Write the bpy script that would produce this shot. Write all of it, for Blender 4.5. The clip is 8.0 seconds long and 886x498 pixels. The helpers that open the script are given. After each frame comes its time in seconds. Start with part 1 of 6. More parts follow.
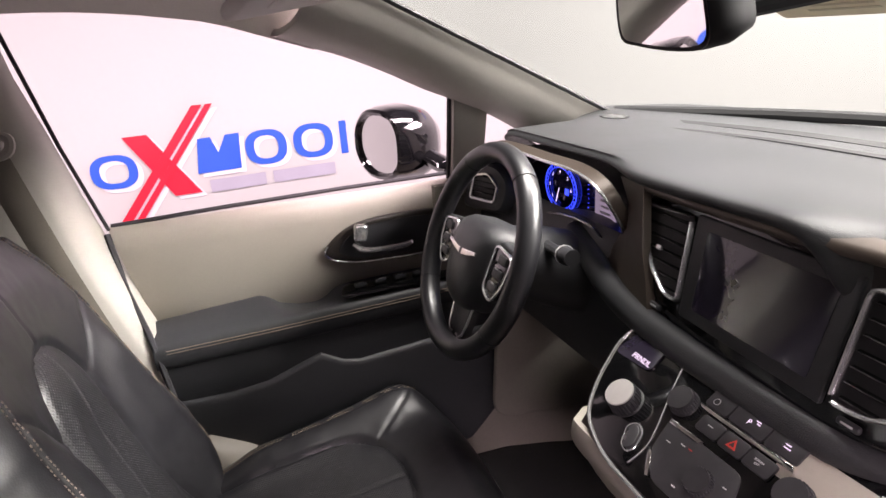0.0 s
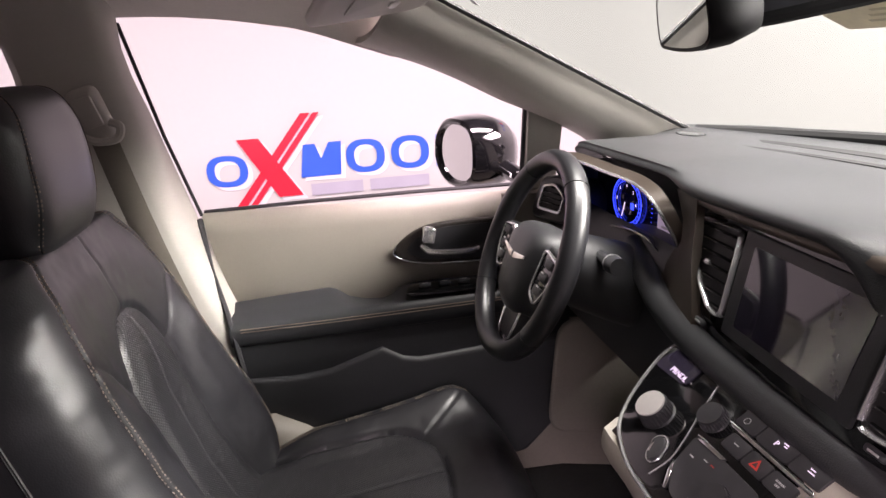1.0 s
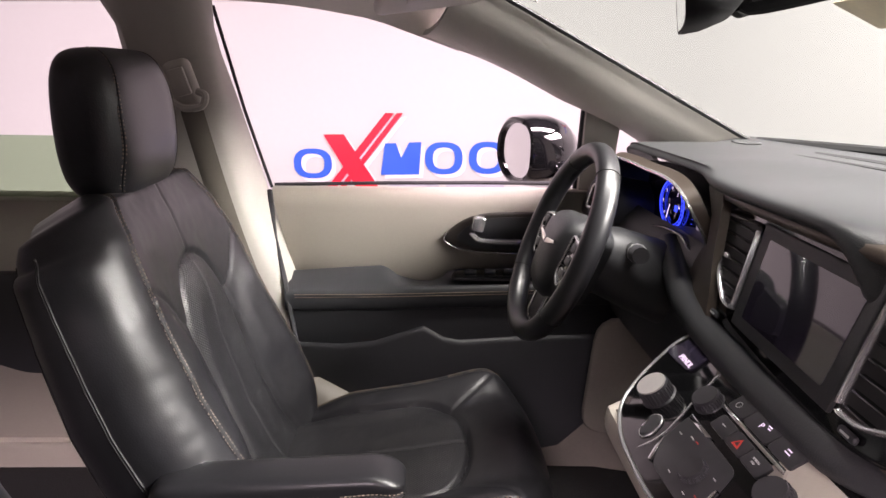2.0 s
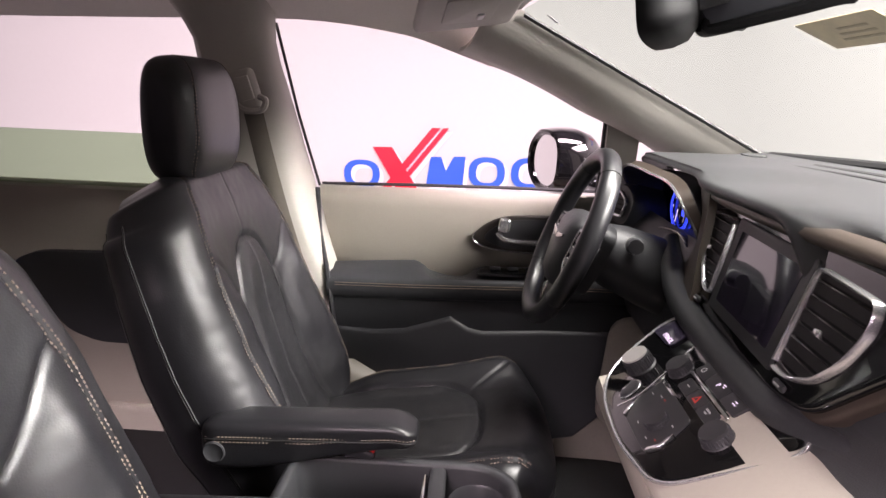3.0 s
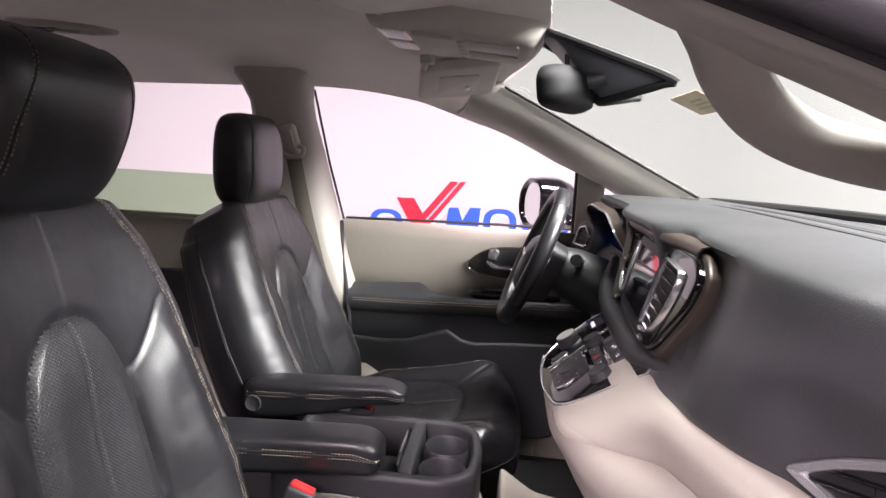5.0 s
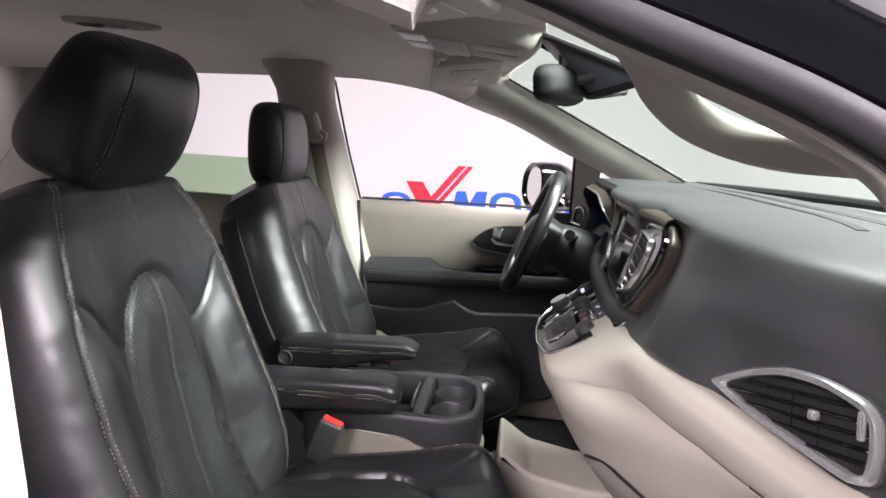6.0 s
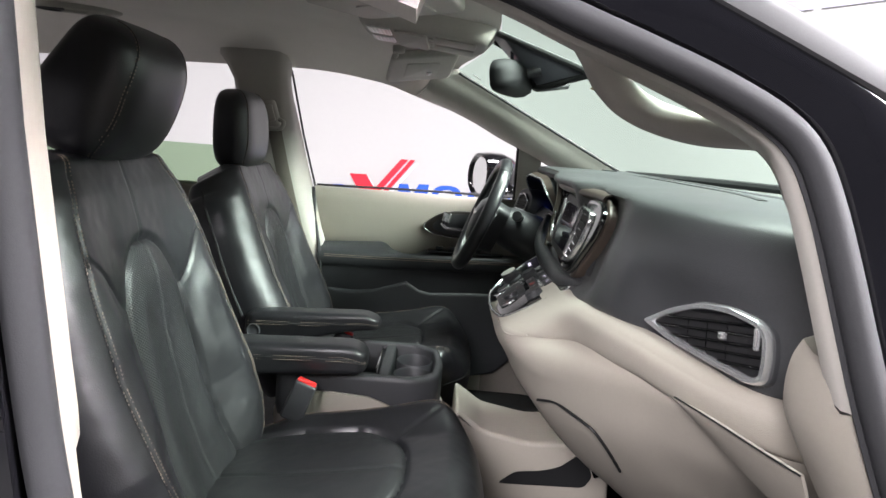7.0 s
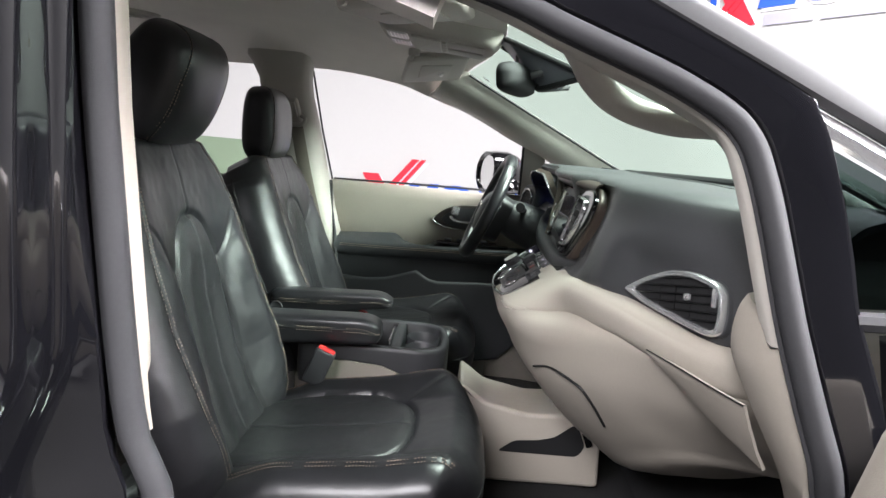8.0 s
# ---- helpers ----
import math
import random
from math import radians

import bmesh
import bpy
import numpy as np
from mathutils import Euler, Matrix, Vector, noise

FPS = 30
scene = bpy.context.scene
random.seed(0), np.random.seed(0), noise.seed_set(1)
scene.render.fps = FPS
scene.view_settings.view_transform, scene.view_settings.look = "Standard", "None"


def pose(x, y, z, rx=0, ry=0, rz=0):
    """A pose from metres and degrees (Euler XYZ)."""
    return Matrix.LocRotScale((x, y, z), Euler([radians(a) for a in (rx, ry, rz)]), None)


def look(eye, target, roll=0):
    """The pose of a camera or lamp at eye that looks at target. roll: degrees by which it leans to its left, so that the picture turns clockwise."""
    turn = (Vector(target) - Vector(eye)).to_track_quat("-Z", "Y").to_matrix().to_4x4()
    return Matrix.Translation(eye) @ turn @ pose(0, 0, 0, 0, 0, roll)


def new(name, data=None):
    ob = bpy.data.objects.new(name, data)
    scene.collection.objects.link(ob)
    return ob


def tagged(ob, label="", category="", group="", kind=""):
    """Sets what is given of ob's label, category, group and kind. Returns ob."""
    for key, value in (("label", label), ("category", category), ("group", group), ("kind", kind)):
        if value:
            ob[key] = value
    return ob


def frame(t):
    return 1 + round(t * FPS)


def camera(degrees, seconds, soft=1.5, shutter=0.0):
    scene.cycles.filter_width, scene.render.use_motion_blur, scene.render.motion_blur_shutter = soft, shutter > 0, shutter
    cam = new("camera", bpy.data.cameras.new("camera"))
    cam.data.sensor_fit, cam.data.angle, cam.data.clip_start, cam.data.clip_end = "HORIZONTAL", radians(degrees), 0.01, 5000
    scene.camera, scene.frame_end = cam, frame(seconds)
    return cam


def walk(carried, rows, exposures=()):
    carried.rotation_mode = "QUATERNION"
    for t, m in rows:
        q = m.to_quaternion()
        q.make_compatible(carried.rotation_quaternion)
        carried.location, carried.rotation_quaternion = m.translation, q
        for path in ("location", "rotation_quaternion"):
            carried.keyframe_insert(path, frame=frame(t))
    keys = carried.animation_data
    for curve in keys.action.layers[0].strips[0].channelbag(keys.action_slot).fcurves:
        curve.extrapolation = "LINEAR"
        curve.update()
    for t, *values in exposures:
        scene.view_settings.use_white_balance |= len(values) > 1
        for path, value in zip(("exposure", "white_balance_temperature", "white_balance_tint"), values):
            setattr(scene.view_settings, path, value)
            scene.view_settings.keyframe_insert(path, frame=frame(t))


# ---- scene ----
cam = camera(70.4, 8.0)
PATH = [
    (0, (-0.1472, -0.465, 1.3626), (0.4712, 1.3213, 0.7095), -3.78),
    (0.5, (-0.116, -0.488, 1.3486), (0.3527, 1.3575, 0.7367), -3.15),
    (1, (-0.0905, -0.519, 1.3401), (0.2338, 1.3678, 0.7613), -2.29),
    (1.5, (-0.0594, -0.556, 1.3231), (0.1321, 1.3562, 0.7693), -0.52),
    (2, (-0.0279, -0.596, 1.2982), (0.0427, 1.3306, 0.766), 1.07),
    (2.2, (-0.0163, -0.614, 1.2914), (0.0056, 1.3154, 0.765), 0.97),
    (3.3, (0.0267, -0.785, 1.2738), (-0.0782, 1.1638, 0.8364), 2.92),
    (3.5, (0.0334, -0.817, 1.2684), (-0.0795, 1.1385, 0.8644), 3.33),
    (4, (0.0515, -0.888, 1.2693), (-0.0842, 1.079, 0.9339), 3.16),
    (4.5, (0.0775, -0.963, 1.2687), (-0.0774, 1.0075, 0.9636), 2.97),
    (4.7, (0.0971, -1.002, 1.2615), (-0.0681, 0.9697, 0.9699), 3.07),
    (5.8, (0.1445, -1.201, 1.2666), (-0.0757, 0.7575, 0.9263), 3.67),
    (6, (0.1333, -1.233, 1.2643), (-0.0681, 0.7266, 0.919), 3.66),
    (6.5, (0.1033, -1.309, 1.2481), (0.0072, 0.6591, 0.9053), 3.75),
    (7, (0.0885, -1.365, 1.2359), (0.0949, 0.6062, 0.8981), 4.55),
    (7.5, (0.0934, -1.431, 1.2176), (0.1161, 0.5408, 0.8836), 5.45),
    (8, (0.0921, -1.505, 1.2127), (0.0711, 0.4681, 0.8863), 5.45),
]
EXPOSURES = [(0, 0.53, 7100, 42), (4.7, 0.62, 6850, 41), (6, 0.56, 6620, 27), (7, 0.52, 6480, 17), (8, 0.50, 6450, 15)]
walk(cam, [(t, look(eye, target, roll)) for t, eye, target, roll in PATH], EXPOSURES)

# world, lights
world = bpy.data.worlds.new("studio_world")
scene.world = world
world.use_nodes = True
world.node_tree.nodes["Background"].inputs[0].default_value = (0.95, 0.97, 1.0, 1)
world.node_tree.nodes["Background"].inputs[1].default_value = 0.3


def lamp(name, m, sx, sy, watts, color=(1, 1, 1)):
    data = bpy.data.lights.new(name, "AREA")
    data.shape, data.size, data.size_y, data.energy, data.color = "RECTANGLE", sx, sy, watts, color
    ob = new(name, data)
    ob.matrix_world = m
    return ob


CEIL, GROUND = 3.3, -0.06
LAMPS = [((-2.2, 0.6, 3.2), (-2.2, 0.2, 0), 150, 180, 2.0, 0.6), ((1.2, 0.4, 3.2), (1.2, 0.2, 0), 210, 180, 2.0, 0.6), ((-1.2, -3.1, 2.8), (-0.3, -0.3, 0.95), 30, 70, 2.0, 0.8), ((2.7, -0.8, 3.05), (0.0, 0.0, 0.8), 84, 50, 2.2, 1.2)]
for eye, target, watts, spread, sx, sy in LAMPS:
    lamp("ceiling_lamp", look(eye, target), sx, sy, watts).data.spread = math.radians(spread)


# ---- materials ----
def shader(name):
    m = bpy.data.materials.new(name)
    m.use_nodes = True
    nt = m.node_tree
    return m, nt, nt.nodes["Principled BSDF"]


def tex_noise(nt, scale, detail=4.0, coords=None):
    n = nt.nodes.new("ShaderNodeTexNoise")
    n.inputs["Scale"].default_value, n.inputs["Detail"].default_value = scale, detail
    if coords:
        nt.links.new(coords, n.inputs["Vector"])
    return n


def surf(name, color, rough=0.5, metal=0.0, var=0.12, scale=9.0, grain=500.0, bump=0.06, coat=0.0, spec=0.5, spots=0.0, cells=False, rvar=0.1):
    """A painted, moulded or woven surface: two scales of tone, uneven gloss and a fine relief."""
    m, nt, p = shader(name)
    at = nt.nodes.new("ShaderNodeTexCoord").outputs["Object"]
    big, fine = tex_noise(nt, scale, 5, at), tex_noise(nt, grain * 0.3, 3, at)
    mixf = nt.nodes.new("ShaderNodeMath")
    mixf.operation = "MULTIPLY_ADD"
    nt.links.new(fine.outputs["Fac"], mixf.inputs[0])
    mixf.inputs[1].default_value = 0.45
    nt.links.new(big.outputs["Fac"], mixf.inputs[2])
    ramp = nt.nodes.new("ShaderNodeMapRange")
    ramp.inputs["From Min"].default_value, ramp.inputs["From Max"].default_value = 0.45, 1.0
    ramp.inputs["To Min"].default_value, ramp.inputs["To Max"].default_value = 1 - var, 1 + var
    nt.links.new(mixf.outputs[0], ramp.inputs["Value"])
    col = nt.nodes.new("ShaderNodeMix")
    col.data_type, col.blend_type = "RGBA", "MULTIPLY"
    col.inputs["Factor"].default_value = 1.0
    col.inputs["A"].default_value = (*color, 1)
    nt.links.new(ramp.outputs[0], col.inputs["B"])
    nt.links.new(col.outputs["Result"], p.inputs["Base Color"])
    rr = nt.nodes.new("ShaderNodeMapRange")
    rr.inputs["To Min"].default_value, rr.inputs["To Max"].default_value = max(0.02, rough - rvar), min(1, rough + rvar)
    nt.links.new(big.outputs["Fac"], rr.inputs["Value"])
    nt.links.new(rr.outputs[0], p.inputs["Roughness"])
    p.inputs["Metallic"].default_value, p.inputs["Coat Weight"].default_value = metal, coat
    p.inputs["Specular IOR Level"].default_value = spec
    if bump:
        if cells:
            g = nt.nodes.new("ShaderNodeTexVoronoi")
            g.inputs["Scale"].default_value = grain
            nt.links.new(at, g.inputs["Vector"])
            out = g.outputs["Distance"]
        else:
            out = tex_noise(nt, grain, 2, at).outputs["Fac"]
        b = nt.nodes.new("ShaderNodeBump")
        b.inputs["Strength"].default_value, b.inputs["Distance"].default_value = bump, 0.002
        nt.links.new(out, b.inputs["Height"])
        nt.links.new(b.outputs[0], p.inputs["Normal"])
    return m


def perforated(name, color, rough):
    """Leather with rows of small punched holes."""
    m, nt, p = shader(name)
    at = nt.nodes.new("ShaderNodeTexCoord").outputs["UV"]
    v = nt.nodes.new("ShaderNodeTexVoronoi")
    v.inputs["Scale"].default_value, v.inputs["Randomness"].default_value = 1.0, 0.0
    nt.links.new(at, v.inputs["Vector"])
    hole = nt.nodes.new("ShaderNodeMapRange")
    hole.inputs["From Min"].default_value, hole.inputs["From Max"].default_value = 0.2, 0.36
    nt.links.new(v.outputs["Distance"], hole.inputs["Value"])
    c = nt.nodes.new("ShaderNodeMix")
    c.data_type = "RGBA"
    c.inputs["A"].default_value = (0.003, 0.003, 0.003, 1)
    c.inputs["B"].default_value = (*color, 1)
    nt.links.new(hole.outputs[0], c.inputs["Factor"])
    nt.links.new(c.outputs["Result"], p.inputs["Base Color"])
    p.inputs["Roughness"].default_value = rough
    b = nt.nodes.new("ShaderNodeBump")
    b.inputs["Strength"].default_value, b.inputs["Distance"].default_value = 0.5, 0.001
    nt.links.new(hole.outputs[0], b.inputs["Height"])
    nt.links.new(b.outputs[0], p.inputs["Normal"])
    return m


def pane(name, tint, gloss=5.0, share=0.3):
    """Clear sheet glass: tinted see-through with a gloss that grows at a slant."""
    m, nt, p = shader(name)
    nt.nodes.remove(p)
    t, g, lw, f, mix = (nt.nodes.new(k) for k in ("ShaderNodeBsdfTransparent", "ShaderNodeBsdfGlossy", "ShaderNodeLayerWeight", "ShaderNodeMath", "ShaderNodeMixShader"))
    t.inputs[0].default_value = (*tint, 1)
    g.inputs["Roughness"].default_value = 0.01
    f.operation, f.inputs[1].default_value = "POWER", gloss
    weak = nt.nodes.new("ShaderNodeMath")
    weak.operation, weak.inputs[1].default_value = "MULTIPLY", share
    lw.inputs[0].default_value = 0.5
    nt.links.new(lw.outputs["Facing"], f.inputs[0])
    nt.links.new(f.outputs[0], weak.inputs[0])
    nt.links.new(weak.outputs[0], mix.inputs[0])
    nt.links.new(t.outputs[0], mix.inputs[1])
    nt.links.new(g.outputs[0], mix.inputs[2])
    nt.links.new(mix.outputs[0], nt.nodes["Material Output"].inputs[0])
    return m


def glow(name, color, strength):
    m, nt, p = shader(name)
    p.inputs["Base Color"].default_value = (0.02, 0.02, 0.02, 1)
    p.inputs["Emission Color"].default_value = (*color, 1)
    p.inputs["Emission Strength"].default_value = strength
    return m


LEATHER = surf("black_leather", (0.013, 0.0127, 0.015), 0.36, var=0.25, scale=14, grain=420, bump=0.06, cells=True, rvar=0.06, spec=0.6)
LEATHER_P = perforated("perforated_leather", (0.022, 0.0215, 0.0245), 0.37)
STITCH = surf("grey_thread", (0.2, 0.152, 0.12), 0.7, grain=900)
# near-black for seams and black edges, also for shade inside recesses
SEAM = surf("dark_seam_and_recess", (0.008, 0.008, 0.009), 0.6, grain=900)
DASH = surf("soft_dark_vinyl", (0.036, 0.037, 0.0395), 0.40, var=0.15, scale=7, grain=700, bump=0.16, cells=True, rvar=0.05)
DARK = surf("dark_plastic", (0.034, 0.0345, 0.038), 0.46, var=0.15, scale=8, grain=800, bump=0.12, cells=True)
DOORDK = surf("dark_door_vinyl", (0.036, 0.037, 0.041), 0.5, var=0.15, scale=8, grain=700, bump=0.12, cells=True)
BEIGE = surf("beige_vinyl", (0.345, 0.312, 0.27), 0.55, var=0.05, scale=5, grain=700, bump=0.1, cells=True, rvar=0.06)
TRIM = surf("pale_grey_trim", (0.41, 0.385, 0.35), 0.62, var=0.05, scale=5, grain=900, bump=0.08)
LINER = surf("woven_headliner", (0.66, 0.62, 0.58), 0.9, var=0.08, scale=4, grain=900, bump=0.25)
CARPET = surf("black_carpet", (0.008, 0.008, 0.009), 0.95, var=0.4, scale=30, grain=300, bump=0.8)
PIANO = surf("piano_black", (0.004, 0.004, 0.0045), 0.08, var=0.1, bump=0, coat=0.6, rvar=0.04)
CHROME = surf("satin_chrome", (0.7, 0.7, 0.71), 0.24, 0.8, var=0.04, bump=0, rvar=0.05)
BRIGHT = surf("bright_chrome", (0.85, 0.85, 0.86), 0.07, 1.0, var=0.03, bump=0, rvar=0.03)
SATIN = surf("satin_silver_cap", (0.72, 0.68, 0.66), 0.42, 0.8, var=0.05, bump=0)
BRONZE = surf("bronze_satin_trim", (0.085, 0.064, 0.052), 0.42, 0.25, var=0.1, grain=900, bump=0.05)
RUBBER = surf("rubber_seal", (0.032, 0.032, 0.035), 0.68, var=0.12, scale=10, grain=600, bump=0.1, spec=0.3)
PAINT = surf("black_car_paint", (0.0055, 0.0055, 0.007), 0.09, var=0.1, bump=0, coat=1.0, rvar=0.03)
SILVER = surf("silver_moulding", (0.5, 0.5, 0.5), 0.25, 0.9, var=0.05, bump=0)
RED = surf("red_button", (0.75, 0.03, 0.03), 0.4, grain=900)
# a purple reflection is put into this base colour
SCREEN = surf("purple_sheen_screen", (0.026, 0.021, 0.036), 0.06, var=0.05, bump=0, coat=0.5, rvar=0.02)
MIRROR = surf("mirror_glass", (0.88, 0.88, 0.88), 0.015, 1.0, var=0.01, bump=0, rvar=0.01)
WEBBING = surf("belt_webbing", (0.13, 0.113, 0.094), 0.75, var=0.1, scale=20, grain=1200, bump=0.3)
WALL = surf("white_wall_paint", (0.45, 0.445, 0.44), 0.8, var=0.02, scale=0.8, grain=120, bump=0)
DIMWALL = surf("dark_wall_paint", (0.05, 0.05, 0.054), 0.8, var=0.08, scale=1.2, grain=150, bump=0.04)
FLOORM = surf("grey_studio_floor", (0.32, 0.32, 0.32), 0.45, var=0.12, scale=2.0, grain=90, bump=0.05)
LOGO_BLUE = surf("blue_sign_film", (0.012, 0.085, 0.50), 0.45, var=0.05, bump=0)
LOGO_RED = surf("red_sign_film", (0.68, 0.01, 0.03), 0.45, var=0.05, bump=0)
LOGO_GREY = surf("grey_sign_film", (0.34, 0.33, 0.4), 0.5, var=0.05, bump=0)
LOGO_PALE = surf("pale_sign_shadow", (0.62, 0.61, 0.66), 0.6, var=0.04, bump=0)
WSGLASS = pane("green_tint_windshield", (0.80, 0.885, 0.83), 5.0, 0.03)
SIDEGLASS = pane("green_tint_side_glass", (0.66, 0.76, 0.64))
LAMPGLASS = surf("frosted_lamp_lens", (0.62, 0.6, 0.58), 0.3, var=0.05, bump=0)
BUTTONS = surf("soft_black_button_plastic", (0.032, 0.031, 0.034), 0.42, var=0.15, scale=60, bump=0.02)
PAPERPRINT = surf("faded_tan_print", (0.55, 0.46, 0.3), 0.7, bump=0)
PAPER = surf("printed_sticker_back", (0.76, 0.66, 0.45), 0.7, var=0.1, scale=30, bump=0)
WHITEPRINT = glow("lit_white_print", (0.85, 0.8, 1.0), 0.9)
GREYPRINT = surf("pale_print", (0.55, 0.55, 0.55), 0.6, bump=0)
BLUEGLOW = glow("blue_dial_light", (0.02, 0.06, 1.0), 1.7)
DIMGLOW = glow("dim_display", (0.45, 0.42, 0.55), 0.35)
REDPRINT = glow("red_lit_print", (0.9, 0.06, 0.03), 0.35)


# ---- mesh helpers ----
def part(name, bm, material, parent=None, label="", sharp=40):
    """Links a bmesh as one mesh object, under a thing where parent is given."""
    me = bpy.data.meshes.new(name)
    bmesh.ops.recalc_face_normals(bm, faces=bm.faces)
    bm.to_mesh(me)
    bm.free()
    for mt in material if isinstance(material, (list, tuple)) else (material,):
        me.materials.append(mt)
    me.shade_smooth()
    me.set_sharp_from_angle(angle=radians(sharp))
    ob = new(name, me)
    if parent:
        ob.parent = parent
    if label:
        ob["label"] = label
    return ob


def thing(name, label, category, at=(0, 0, 0), group="", kind=""):
    ob = new(name)
    ob.empty_display_size = 0.05
    ob.location = at
    return tagged(ob, label, category, group, kind)


def structure(name, bm, material, label, category, sharp=40):
    return tagged(part(name, bm, material, None, "", sharp), label, category, "", "structure")


def hang(child, parent):
    """Parents a mesh built in world places to a thing whose Empty stands elsewhere."""
    child.parent = parent
    child.matrix_parent_inverse = Matrix.Translation(-parent.location)
    return child


def under(child, owner):
    """Makes a mesh a sub-part of another part (both built in world places)."""
    child.parent = owner
    child.matrix_parent_inverse = Matrix()
    return child


def spline(pts, n=6, closed=False):
    """Catmull-Rom points through the given ones."""
    p = [Vector(q) for q in pts]
    k = len(p)
    out = []
    for i in range(k if closed else k - 1):
        a, b, c, d = ((p[(i + j) % k] for j in (-1, 0, 1, 2)) if closed else (p[max(0, min(k - 1, i + j))] for j in (-1, 0, 1, 2)))
        for s in range(n):
            t = s / n
            out.append(0.5 * ((2 * b) + (c - a) * t + (2 * a - 5 * b + 4 * c - d) * t * t + (3 * b - a - 3 * c + d) * t * t * t))
    if not closed:
        out.append(p[-1])
    return out


def loft(rows, ring=True, cap=True, bm=None):
    """Skins rows of equally many points; ring: each row is a closed loop."""
    bm = bm or bmesh.new()
    vs = [[bm.verts.new(q) for q in r] for r in rows]
    k = len(rows[0])
    for a, b in zip(vs, vs[1:]):
        for i in range(k if ring else k - 1):
            j = (i + 1) % k
            bm.faces.new((a[i], a[j], b[j], b[i]))
    if ring and cap:
        bm.faces.new(vs[0][::-1])
        bm.faces.new(vs[-1])
    return bm


def sheet(rows, thick):
    """A skin over rows of points with a thickness, closed all round; thick runs against the skin's normal."""
    g = np.array([[tuple(q) for q in r] for r in rows], float)
    du, dv = np.gradient(g, axis=1), np.gradient(g, axis=0)
    nrm = np.cross(du, dv)
    nrm /= np.linalg.norm(nrm, axis=2)[..., None] + 1e-12
    back = g - nrm * thick
    loops = [[*g[i], *back[i][::-1]] for i in range(len(g))]
    return loft(loops, ring=True, cap=True)


def tube(pts, r, n=8, closed=False, bm=None, flat=1.0, up=(0, 0, 1)):
    """A round (or flattened) bar along the points."""
    p = [Vector(q) for q in pts]
    rows = []
    last = None
    for i, c in enumerate(p):
        d = (p[(i + 1) % len(p)] - p[i - 1]) if closed else (p[min(i + 1, len(p) - 1)] - p[max(i - 1, 0)])
        d.normalize()
        ref = last if last is not None else Vector(up)
        s = d.cross(ref)
        if s.length < 1e-4:
            s = d.cross(Vector((0.3, 0.9, 0.2)))
        s.normalize()
        w = s.cross(d).normalized()
        last = w
        rr = r[i] if isinstance(r, (list, tuple)) else r
        rows.append([c + (s * math.cos(2 * math.pi * k / n) + w * math.sin(2 * math.pi * k / n) * flat) * rr for k in range(n)])
    if closed:
        rows.append(rows[0])
        return loft(rows, True, False, bm)
    return loft(rows, True, True, bm)


def rbox(sx, sy, sz, r=0.005, seg=2, m=None, bm=None):
    """A box with rounded edges, centred on m."""
    out = bm or bmesh.new()
    made = bmesh.ops.create_cube(out, size=1.0, matrix=Matrix.Diagonal((sx, sy, sz, 1)))
    vs = made["verts"]
    es = list({e for v in vs for e in v.link_edges})
    if r > 0:
        bev = bmesh.ops.bevel(out, geom=es, offset=r, segments=seg, profile=0.5, affect="EDGES")
        vs = list({v for f in bev["faces"] for v in f.verts} | {v for v in vs if v.is_valid})
        vs = list({v for v0 in vs for f in v0.link_faces for v in f.verts})
    if m is not None:
        bmesh.ops.transform(out, matrix=m, verts=vs)
    return out


def prism(outline, depth, m, r=0.0, seg=2, bm=None):
    """A plate with the outline in its local xy plane, from z = 0 to depth, its front edge rounded by r."""
    own = bmesh.new()
    f = own.faces.new([own.verts.new((a, b, 0)) for a, b in outline])
    ext = bmesh.ops.extrude_face_region(own, geom=[f])
    top = [v for v in ext["geom"] if isinstance(v, bmesh.types.BMVert)]
    bmesh.ops.translate(own, vec=(0, 0, depth), verts=top)
    if r > 0:
        es = [e for e in own.edges if all(v in set(top) for v in e.verts)]
        bmesh.ops.bevel(own, geom=es, offset=r, segments=seg, profile=0.5, affect="EDGES")
    bmesh.ops.transform(own, matrix=m, verts=own.verts)
    return own


def round_poly(pts, r, n=4):
    """Rounds the corners of a 2D polygon."""
    out = []
    k = len(pts)
    for i in range(k):
        a, b, c = Vector(pts[i - 1]), Vector(pts[i]), Vector(pts[(i + 1) % k])
        ra = min(r, (a - b).length * 0.45, (c - b).length * 0.45)
        p, q = b + (a - b).normalized() * ra, b + (c - b).normalized() * ra
        for s in range(n + 1):
            t = s / n
            out.append(tuple((1 - t) ** 2 * p + 2 * t * (1 - t) * b + t * t * q))
    return out


def lathe(profile, n=32, m=None, bm=None):
    """Turns (radius, height) points round the local z axis."""
    rows = [[Vector((r * math.cos(2 * math.pi * k / n), r * math.sin(2 * math.pi * k / n), h)) for k in range(n)] for r, h in profile]
    if m is not None:
        rows = [[m @ q for q in row] for row in rows]
    return loft(rows, True, True, bm)


def axes(origin, x, z):
    """A pose whose local x and z axes run along the given ways."""
    z = Vector(z).normalized()
    y = z.cross(Vector(x)).normalized()
    x = y.cross(z)
    return Matrix(((x.x, y.x, z.x, origin[0]), (x.y, y.y, z.y, origin[1]), (x.z, y.z, z.z, origin[2]), (0, 0, 0, 1)))


def smooth01(a, b, v):
    t = max(0.0, min(1.0, (v - a) / (b - a)))
    return t * t * (3 - 2 * t)


